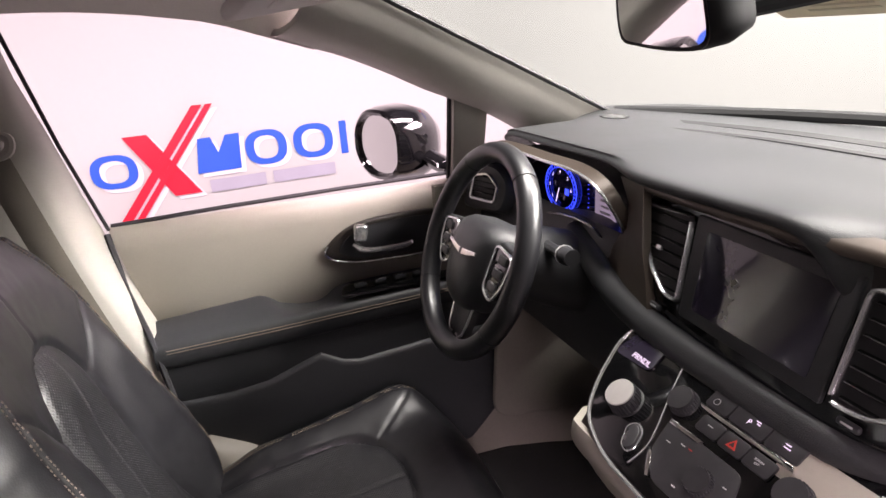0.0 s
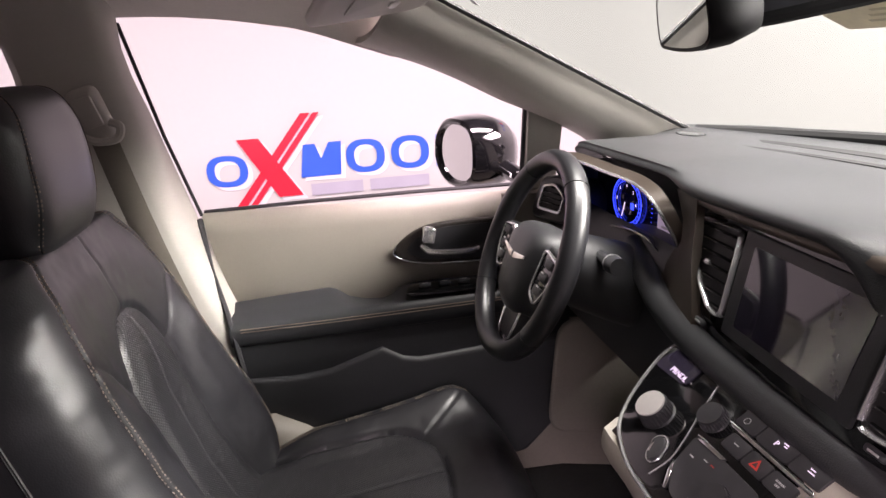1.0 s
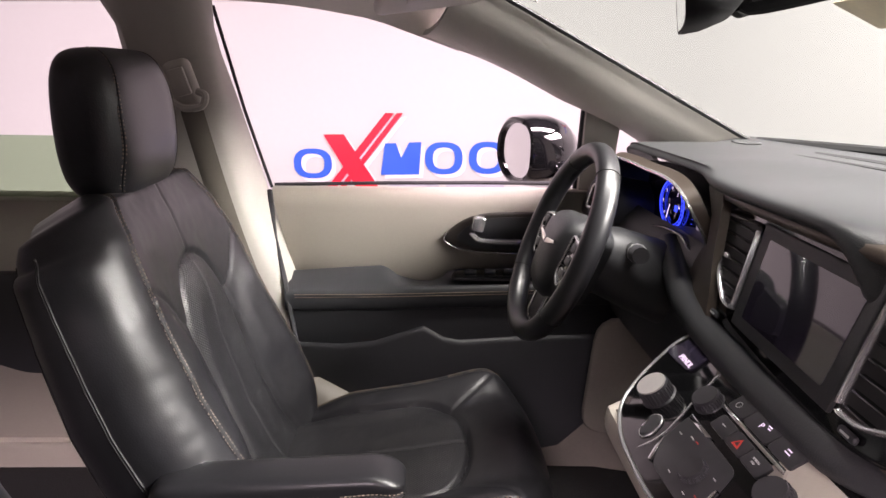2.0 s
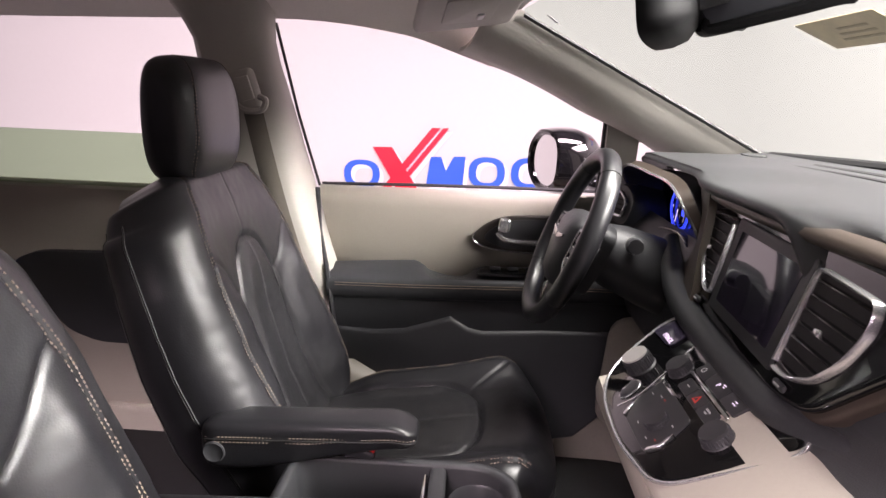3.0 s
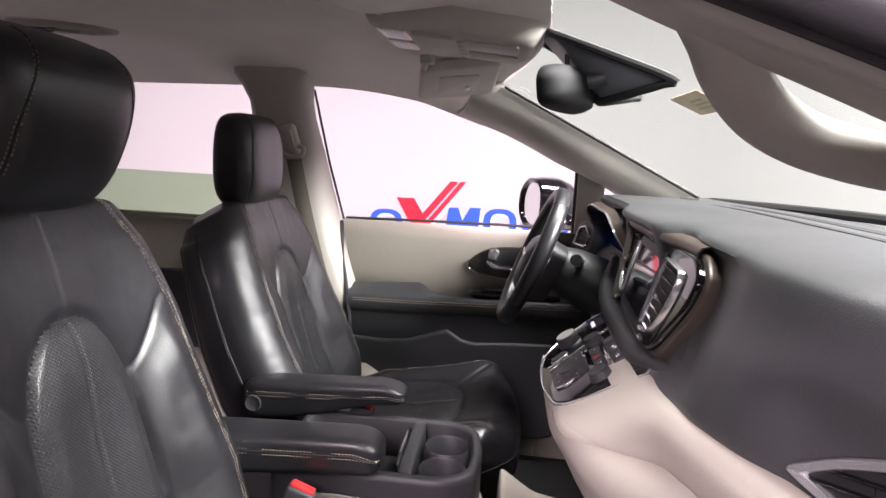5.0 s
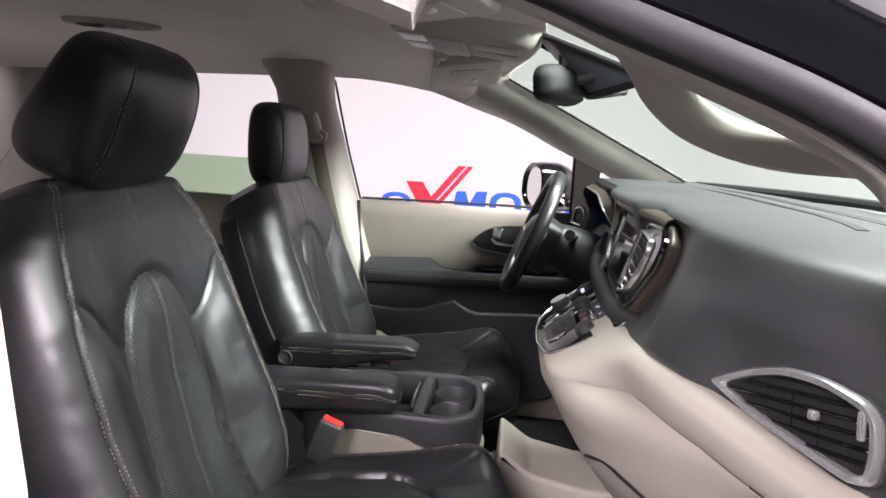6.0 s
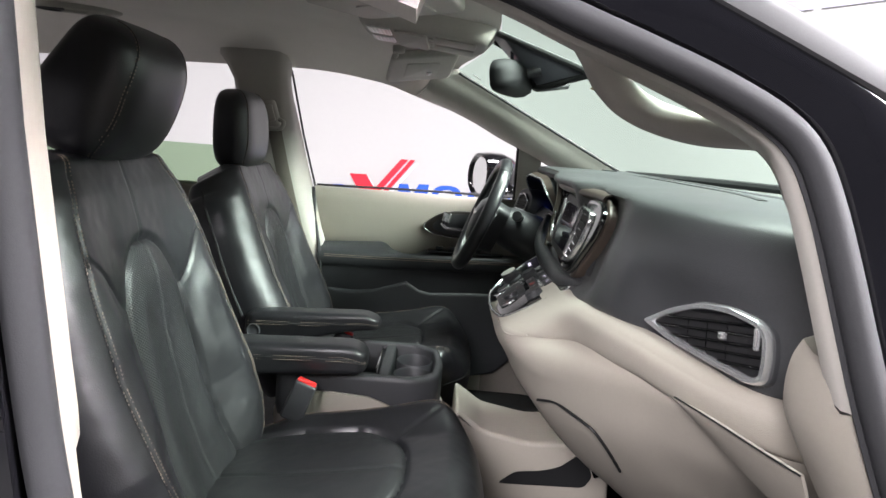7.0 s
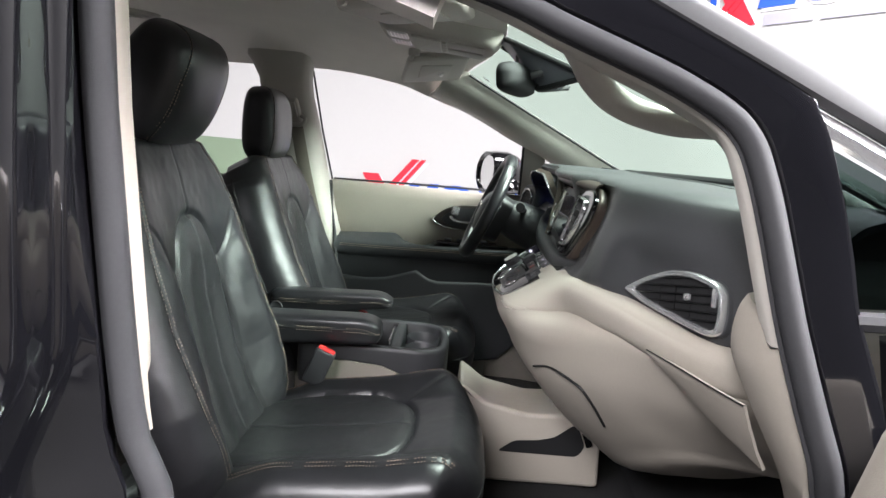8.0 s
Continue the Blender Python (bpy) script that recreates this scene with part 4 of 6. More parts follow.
def vent(parent_add, outline, mat_rim, m, slats, width=0.008, gap=None):
    """A chrome-rimmed air vent with a dark throat and slats, in the local plane of m. gap: a span of corners left without rim."""
    pts = [Vector((a, b, 0)) for a, b in round_poly(outline, 0.014, 5)]
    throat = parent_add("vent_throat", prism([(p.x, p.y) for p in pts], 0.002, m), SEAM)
    c = sum(pts, Vector()) / len(pts)
    k = len(pts)
    rows = []
    for i, p in enumerate(pts):
        d = (pts[(i + 1) % k] - pts[i - 1]).normalized()
        n = Vector((-d.y, d.x, 0))
        n = n if (c - p).dot(n) > 0 else -n
        rows.append([m @ (p + n * a + Vector((0, 0, h))) for a, h in ((-0.001, 0.0), (0.0, 0.007), (0.0015, 0.0088), (width - 0.0015, 0.0075), (width, 0.004), (width, 0.0))])
    if gap:
        rows = [rows[i % k] for i in range(gap[1] * 6 - 2, gap[0] * 6 + 3 + k)] if gap[1] > gap[0] else rows
        parent_add("vent_rim", loft(rows, True, True), mat_rim, "satin chrome vent rim")
    else:
        parent_add("vent_rim", loft(rows + rows[:1], True, False), mat_rim, "satin chrome vent rim")
    lo, hi = min(p.y for p in pts), max(p.y for p in pts)
    for q in range(slats):
        h = lo + (hi - lo) * (q + 0.75) / (slats + 0.5)
        xs = [a.x + (b.x - a.x) * (h - a.y) / (b.y - a.y) for a, b in zip(pts, pts[1:] + pts[:1]) if (a.y - h) * (b.y - h) < 0]
        if len(xs) >= 2 and max(xs) - min(xs) > 0.022:
            a, b = min(xs) + 0.009, max(xs) - 0.009
            under(parent_add("slat", rbox(b - a, 0.002, 0.010, 0.0007, 1, m @ pose((a + b) / 2, h, 0.0012, 24, 0, 0)), PIANO), throat)


def centre_stack():
    unit = thing("centre_screen", "gloss black centre unit with a dark screen and two vents", "car screen", (0.36, -0.03, 1.0))
    add = lambda nm, bm, mat, lab="", sharp=40: hang(part(nm, bm, mat, None, lab, sharp), unit)
    outer = round_poly(st([(0.232, 1.136), (0.23, 1.10), (0.172, 1.012), (0.125, 0.990), (-0.125, 0.984), (-0.196, 0.997), (-0.281, 1.083), (-0.294, 1.128), (-0.243, 1.156), (0.12, 1.154)]), 0.03, 5)
    add("bronze_band", prism(outer, 0.03, STACK @ pose(0, 0, -0.028), 0.006, 3), BRONZE, "bronze brown band round the unit")
    inner = round_poly(st([(0.225, 1.131), (0.223, 1.10), (0.166, 1.02), (0.12, 0.998), (-0.12, 0.992), (-0.19, 1.004), (-0.273, 1.086), (-0.286, 1.126), (-0.24, 1.149), (0.1, 1.147)]), 0.025, 5)
    add("piano_frame", prism(inner, 0.016, STACK @ pose(0, 0, -0.004), 0.006, 3), PIANO, "gloss black surround")
    front = STACK @ pose(0, 0, 0.012)
    bezel = add("screen_frame", prism(round_poly(st([(0.112, 1.134), (-0.110, 1.132), (-0.108, 1.010), (0.098, 1.014)]), 0.004), 0.0045, front, 0.002), DARK, "dark grey screen frame")
    under(add("screen", prism(round_poly(st([(0.088, 1.119), (-0.092, 1.118), (-0.088, 1.026), (0.078, 1.028)]), 0.003), 0.0052, front, 0.0), SCREEN, "unlit screen with a purple reflection in its colour"), bezel)
    vent(add, st([(0.213, 1.126), (0.118, 1.131), (0.104, 1.026), (0.13, 1.026), (0.168, 1.05), (0.198, 1.088)]), CHROME, front, 7, 0.0048, (1, 2))
    vent(add, st([(-0.116, 1.128), (-0.224, 1.124), (-0.230, 1.100), (-0.216, 1.064), (-0.188, 1.034), (-0.15, 1.018), (-0.114, 1.016)]), CHROME, front, 7, 0.0048, (6, 7))
    for y, z in ((0.155, 1.08), (-0.172, 1.075)):
        add("vent_tab", rbox(0.010, 0.007, 0.006, 0.002, 2, front @ pose(-y, (z - 1.05) * K, 0.011)), CHROME, "small chrome tab")
    for y in (0.142, -0.14):
        add("vent_wheel", rbox(0.024, 0.008, 0.006, 0.003, 3, front @ pose(-y, -0.043, 0.003)), DARK, "ribbed vent wheel")
        add("wheel_mark", rbox(0.012, 0.002, 0.001, 0, 1, front @ pose(-y, -0.043, 0.0062)), GREYPRINT)
    add("chrome_accent", rbox(0.035, 0.007, 0.004, 0.002, 2, front @ pose(-0.12, 0.094, 0.006, 0, 0, 2)), CHROME)


centre_stack()

PANEL = axes((0.223, 0, 0.897), (0, -1, 0), (-0.5757, 0, 0.8175))
pn = lambda pts: [(-y, (z - 0.897) * 1.737) for y, z in pts]


def text(body, size, m, mat, parent, name="print"):
    """Raised lettering in the built-in font, as a mesh."""
    cu = bpy.data.curves.new(name, "FONT")
    cu.body, cu.size, cu.extrude, cu.align_x, cu.align_y = body, size, 0.0003, "CENTER", "CENTER"
    tmp = bpy.data.objects.new(name, cu)
    scene.collection.objects.link(tmp)
    me = bpy.data.meshes.new_from_object(tmp.evaluated_get(bpy.context.evaluated_depsgraph_get()))
    bpy.data.objects.remove(tmp)
    me.materials.clear()
    me.materials.append(mat)
    me.transform(m)
    return hang(new(name, me), parent)


def knob(add, y, z, r, h, cap=DARK, ring=CHROME, lab="ribbed black knob"):
    m = PANEL @ pose(-y, (z - 0.897) * 1.737, 0)
    body = lathe([(r * 1.12, 0.0), (r * 1.12, 0.006), (r * 1.0, 0.008), (r * 0.96, h - 0.003), (r * 0.9, h), (r * 0.6, h + 0.0005)], 28, m)
    kb = add("knob", body, DARK, lab)
    add0, add = add, lambda *q: under(add0(*q), kb)
    add("knob_cap", lathe([(r * 0.93, h - 0.001), (r * 0.92, h + 0.001), (r * 0.3, h + 0.0015)], 28, m), cap, "knob face")
    if ring:
        add("knob_ring", tube([m @ Vector((r * 1.14 * math.cos(a), r * 1.14 * math.sin(a), 0.004)) for a in [2 * math.pi * i / 28 for i in range(28)]], 0.0016, 6, True), ring, "thin chrome ring")
    for i in range(28):
        a = 2 * math.pi * i / 28
        add("rib", rbox(0.002, 0.0016, h * 0.7, 0.0004, 1, m @ pose(r * 0.985 * math.cos(a), r * 0.985 * math.sin(a), h * 0.52, 0, 0, math.degrees(a))), DARK)


def control_panel():
    unit = thing("control_panel", "gloss black control panel with gear knob and buttons", "control panel", (0.27, 0, 0.88))
    add = lambda nm, bm, mat, lab="", sharp=40: hang(part(nm, bm, mat, None, lab, sharp), unit)
    shape = [(0.165, 0.965), (0.14, 0.925), (0.11, 0.90), (0.05, 0.888), (-0.05, 0.886), (-0.156, 0.896), (-0.184, 0.932), (-0.210, 0.974), (-0.18, 0.99), (0.05, 0.992), (0.14, 0.992)]
    big = round_poly(pn(shape), 0.03, 5)
    cc = Vector((0.0, 0.075))
    add("base", prism([tuple(cc + (Vector(p) - cc) * 1.03) for p in big], 0.034, PANEL @ pose(0, 0, -0.032), 0.005, 3), BEIGE, "beige panel edge")
    add("edge", tube([PANEL @ Vector((a, b, 0.004)) for a, b in big], 0.0024, 8, True), CHROME, "satin chrome edge")
    c = Vector((0.0, 0.075))
    add("face", prism([tuple(c + (Vector(p) - c) * 0.975) for p in big], 0.006, PANEL, 0.002), PIANO, "gloss black panel face")
    top = PANEL @ pose(0, 0, 0.006)
    knob(add, 0.078, 0.926, 0.0195, 0.026, SATIN, None, "silver-topped rotary gear knob")
    knob(add, 0.019, 0.949, 0.0155, 0.018, BUTTONS, None)
    knob(add, -0.062, 0.916, 0.0145, 0.016, BUTTONS, CHROME)
    knob(add, -0.136, 0.942, 0.0165, 0.018, BUTTONS, CHROME)
    # climate plate with bright bars on three sides
    plate = [(0.016, 0.935), (0.006, 0.912), (-0.020, 0.898), (-0.100, 0.899), (-0.106, 0.912), (-0.088, 0.935)]
    add("button_plate", prism(round_poly(pn(plate), 0.010), 0.0025, top, 0.0006), BUTTONS, "dark climate button plate")
    for bar in ([(0.014, 0.9362), (-0.034, 0.9362), (-0.030, 0.9335), (0.012, 0.9328)], [(0.005, 0.914), (-0.016, 0.8985), (-0.012, 0.8975), (0.010, 0.9125)], [(-0.099, 0.921), (-0.107, 0.910), (-0.100, 0.900), (-0.096, 0.9025), (-0.1025, 0.911), (-0.096, 0.919)]):
        add("silver_bar", prism(pn(bar), 0.0042, top, 0.0004), BRIGHT, "bright silver bar")
    # two rows of buttons with a bright bar between them
    row = lambda y0, y1, z0, z1: add("button", prism(round_poly(pn([(y0, z0), (y1, z0), (y1, z1), (y0, z1)]), 0.004), 0.0034, top, 0.0008), BUTTONS)
    mark = lambda y, z, w, mat=GREYPRINT, h=0.0012: add("mark", rbox(w, h, 0.0004, 0, 1, top @ pose(-y, (z - 0.897) * 1.737, 0.0036)), mat)
    for y0, y1 in ((-0.001, -0.032), (-0.0335, -0.078), (-0.0795, -0.118)):
        row(y0, y1, 0.9565, 0.972)
    for y0, y1 in ((-0.012, -0.0425), (-0.044, -0.0745), (-0.076, -0.108)):
        row(y0, y1, 0.9405, 0.9515)
    add("silver_bar", prism(pn([(0.003, 0.9555), (-0.118, 0.9555), (-0.122, 0.9525), (-0.004, 0.9528)]), 0.005, top, 0.0005), BRIGHT, "bright silver bar")
    ring_at = lambda y, z, r: add("mark", tube([top @ Vector((-y + r * math.cos(q), (z - 0.897) * 1.737 + r * math.sin(q), 0.0036)) for q in [2 * math.pi * i / 16 for i in range(16)]], 0.0004, 4, True), GREYPRINT)
    ring_at(-0.012, 0.9615, 0.0036), ring_at(0.033, 0.9125, 0.0032)
    text("P", 0.0085, top @ pose(0.0545, 0.1135, 0.0036), WHITEPRINT, unit, "parking_letter")
    text("SCREEN", 0.0032, top @ pose(0.0905, 0.087, 0.0036), GREYPRINT, unit, "button_letters")
    text("OFF", 0.0032, top @ pose(0.0905, 0.083, 0.0036), GREYPRINT, unit, "button_letters")
    for y, z, w in ((-0.0625, 0.9655, 0.006), (-0.064, 0.964, 0.004), (-0.100, 0.964, 0.006), (-0.101, 0.962, 0.008), (-0.027, 0.9465, 0.007), (-0.004, 0.923, 0.006), (-0.020, 0.927, 0.006), (-0.085, 0.923, 0.005), (-0.045, 0.9045, 0.005), (-0.080, 0.9045, 0.005)):
        mark(y, z, w, WHITEPRINT if z > 0.96 else GREYPRINT)
    mark(-0.030, 0.9275, 0.005, REDPRINT), mark(-0.092, 0.909, 0.005, REDPRINT)
    tri = lambda k: [(-0.0592 + 0.0062 * k, 0.9437 - 0.0006 * k), (-0.0592 - 0.0062 * k, 0.9437 - 0.0006 * k), (-0.0592, 0.9437 + 0.0058 * k)]
    add("mark", prism(pn(tri(1.0)), 0.0038, top), REDPRINT, "red warning triangle")
    add("mark", prism(pn([(y, z + 0.0008) for y, z in tri(0.5)]), 0.0041, top), BUTTONS)
    # parking brake button in its own bright frame
    brake = [(0.052, 0.914), (0.044, 0.920), (0.030, 0.9175), (0.022, 0.906), (0.028, 0.900), (0.040, 0.902)]
    add("brake_frame", tube([top @ Vector((*q, 0.001)) for q in round_poly(pn(brake), 0.008)], 0.0012, 6, True), CHROME, "thin chrome frame")
    add("brake_button", prism(round_poly([tuple(Vector((-0.036, 0.0235)) + (Vector(q) - Vector((-0.036, 0.0235))) * 0.86) for q in pn(brake)], 0.007), 0.0045, top, 0.0015), BUTTONS, "parking brake button")
    add("button_light", prism(pn([(0.045, 0.9115), (0.039, 0.9045), (0.036, 0.9052), (0.043, 0.9125)]), 0.0056, top, 0.0004), BRIGHT)
    add("divider_line", tube(spline([top @ Vector((-y, (z - 0.897) * 1.737, 0.0)) for y, z in ((0.062, 0.984), (0.054, 0.966), (0.038, 0.945), (0.024, 0.928), (0.014, 0.912), (0.016, 0.896))], 5), 0.0012, 6), CHROME, "thin chrome line")
    add("gear_window", prism(round_poly(pn([(0.152, 0.95), (0.085, 0.952), (0.09, 0.976), (0.142, 0.976)]), 0.01), 0.002, top), SCREEN, "dark gear display")
    text("PRNDL", 0.0105, top @ pose(-0.107, 0.102, 0.0026), WHITEPRINT, unit, "gear_letters")


control_panel()


def side_vent(dash):
    pts = [(y, z, vent_plane(y, z)) for y, z in ((-0.532, 1.018), (-0.575, 1.048), (-0.615, 1.067), (-0.655, 1.073), (-0.695, 1.069), (-0.711, 1.058), (-0.719, 1.03), (-0.72, 1.006), (-0.704, 0.998), (-0.65, 1.001), (-0.59, 1.006))]
    a, b2, c3 = VENT_A, VENT_B, VENT_C
    m = axes((0.408, -0.634, 1.026), b2 - a, (c3 - a).cross(b2 - a) * (1 if (c3 - a).cross(b2 - a).x < 0 else -1))
    m.translation.x = vent_plane(-0.634, 1.026)
    inv = m.inverted()
    out = [tuple((inv @ Vector((x, y, z))).xy) for y, z, x in pts]
    v = thing("side_vent", "chrome-rimmed dashboard side vent with dark slats", "air vent", (0.42, -0.64, 1.0))
    add = lambda nm, bm, mat, lab="": hang(part(nm, bm, mat, None, lab), v)
    c = Vector((sum(a for a, b in out) / len(out), sum(b for a, b in out) / len(out)))
    f = m @ pose(0, 0, 0.002)
    add("surround", prism(round_poly([tuple(c + (Vector(p) - c) * 1.05) for p in out], 0.012), 0.05, m @ pose(0, 0, -0.0485), 0.003), DASH, "dark vent body")
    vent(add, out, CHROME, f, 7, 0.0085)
    for q in range(4):
        add("inner_vane", rbox(0.0015, 0.05 - 0.006 * abs(q - 2), 0.008, 0, 1, f @ pose(c.x - 0.05 + 0.03 * q, c.y - 0.002, -0.002)), PIANO)
    add("vent_tab", rbox(0.010, 0.010, 0.008, 0.003, 2, f @ pose(c.x + 0.012, c.y + 0.003, 0.011)), CHROME, "chrome tab")
    add("vent_wheel", rbox(0.007, 0.026, 0.006, 0.0025, 2, f @ pose(max(a for a, b in out) - 0.016, c.y + 0.004, 0.006)), CHROME, "chrome thumb wheel")


side_vent(dash)


# ---- instrument cluster ----
def cluster():
    cl = thing("instrument_cluster", "hooded instrument cluster with a lit blue dial", "instrument cluster", (0.42, 0.4, 1.05))
    add = lambda nm, bm, mat, lab="": hang(part(nm, bm, mat, None, lab), cl)
    shape = spline([(0.672, 1.125, 0), (0.64, 1.147, 0), (0.592, 1.155, 0), (0.506, 1.157, 0), (0.43, 1.156, 0), (0.347, 1.156, 0), (0.289, 1.148, 0), (0.258, 1.127, 0), (0.26, 1.085, 0), (0.275, 1.055, 0), (0.298, 1.042, 0), (0.329, 1.046, 0), (0.361, 1.058, 0), (0.43, 1.056, 0), (0.509, 1.042, 0), (0.586, 1.03, 0), (0.65, 1.037, 0), (0.675, 1.075, 0)], 4, True)
    hood = lambda z: 0.388 - 0.046 * smooth01(1.05, 1.15, z)
    front = [Vector((hood(p.y), p.x, p.y)) for p in shape]
    c = Vector((0.0, 0.465, 1.10))
    back = [Vector((0.437, c.y + (p.x - c.y) * 0.95, c.z + (p.y - c.z) * 0.93 - 0.003)) for p in shape]
    lip = [Vector((hood(p.y) + 0.018, c.y + (p.x - c.y) * 1.03, c.z + (p.y - c.z) * 1.16)) for p in shape]
    add("binnacle", loft([front, back], True, False), DARK, "dark binnacle wall")
    add("brown_lip", loft([lip, front], True, False), BRONZE, "brown lip round the dials")
    add("chrome_rim", tube(front, 0.0028, 6, True), CHROME, "thin chrome rim")
    add("backplate", loft([back, [p + Vector((0.004, 0, 0)) for p in back]], True, True), SCREEN, "black dial plate")
    m = axes((0.434, 0.525, 1.078), (0, -1, 0), (-1, 0, 0.0))
    for r, w in ((0.050, 0.0011), (0.0425, 0.0005)):
        add("dial_ring", tube([m @ Vector((r * 1.1 * math.cos(a), r * 0.88 * math.sin(a), 0.002)) for a in [math.radians(-70 + 320 * i / 40) for i in range(41)]], w, 6), BLUEGLOW, "glowing blue dial ring")
    for i in range(26):
        a = math.radians(230 - 290 * i / 25)
        add("tick", rbox(0.006, 0.0011, 0.001, 0, 1, m @ pose(0.0465 * 1.1 * math.cos(a), 0.0465 * 0.88 * math.sin(a), 0.003, 0, 0, math.degrees(a))), BLUEGLOW)
    for i in range(6):
        a = math.radians(222 - 44 * i)
        text(str(i + 1), 0.0085, m @ pose(0.034 * 1.1 * math.cos(a), 0.034 * 0.88 * math.sin(a), 0.003), WHITEPRINT, cl, "dial_numeral")
    add("needle", rbox(0.03, 0.0014, 0.001, 0, 1, m @ pose(-0.006, -0.014, 0.005, 0, 0, 68)), WHITEPRINT, "white needle")
    add("blue_patch", rbox(0.012, 0.011, 0.001, 0.0, 1, m @ pose(0.022, -0.004, 0.002)), BLUEGLOW)
    add("display", rbox(0.060, 0.055, 0.002, 0.001, 1, m @ pose(0.142, 0.004, 0.001)), DIMGLOW, "dim grey information display")
    for k in range(4):
        add("display_line", rbox(0.022 + 0.006 * (k % 2), 0.0032, 0.001, 0, 1, m @ pose(0.144, 0.016 - 0.010 * k, 0.003)), GREYPRINT)
    for k in range(7):
        add("gauge_mark", rbox(0.003, 0.0009, 0.001, 0, 1, m @ pose(0.093, 0.024 - 0.008 * k, 0.002)), BLUEGLOW)
        add("gauge_mark", rbox(0.006, 0.0015, 0.001, 0, 1, m @ pose(0.184 + 0.004 * math.sin(k * 0.5), 0.018 - 0.009 * k, 0.002)), BLUEGLOW)
    add("gauge_arc", tube([m @ Vector((0.202 - 0.014 * math.cos(a), -0.008 + 0.036 * math.sin(a), 0.002)) for a in [(-1 + 2 * i / 12) * 1.2 for i in range(13)]], 0.0012, 6), BLUEGLOW)
    return cl


cluster()


def driver_vent():
    v = thing("driver_vent", "small dark vent between wheel and door", "air vent", (0.36, 0.66, 1.0))
    add = lambda nm, bm, mat, lab="": hang(part(nm, bm, mat, None, lab), v)
    m = axes((0.345, 0.665, 1.062), (0.3, -0.95, 0), (-0.93, -0.3, 0.2)) @ Matrix.Scale(0.8, 4)
    add("pod", loft([[m @ Vector((a * s, b * s, h)) for a, b in round_poly([(-0.085, -0.06), (0.07, -0.055), (0.085, 0.02), (0.03, 0.06), (-0.06, 0.05)], 0.03, 4)] for s, h in ((1.15, -0.1), (1.1, -0.03), (1.0, 0.0), (0.92, 0.006))], True, True), DARK, "dark vent pod")
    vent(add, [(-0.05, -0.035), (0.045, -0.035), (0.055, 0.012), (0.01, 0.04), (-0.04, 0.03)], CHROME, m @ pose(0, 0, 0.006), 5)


driver_vent()


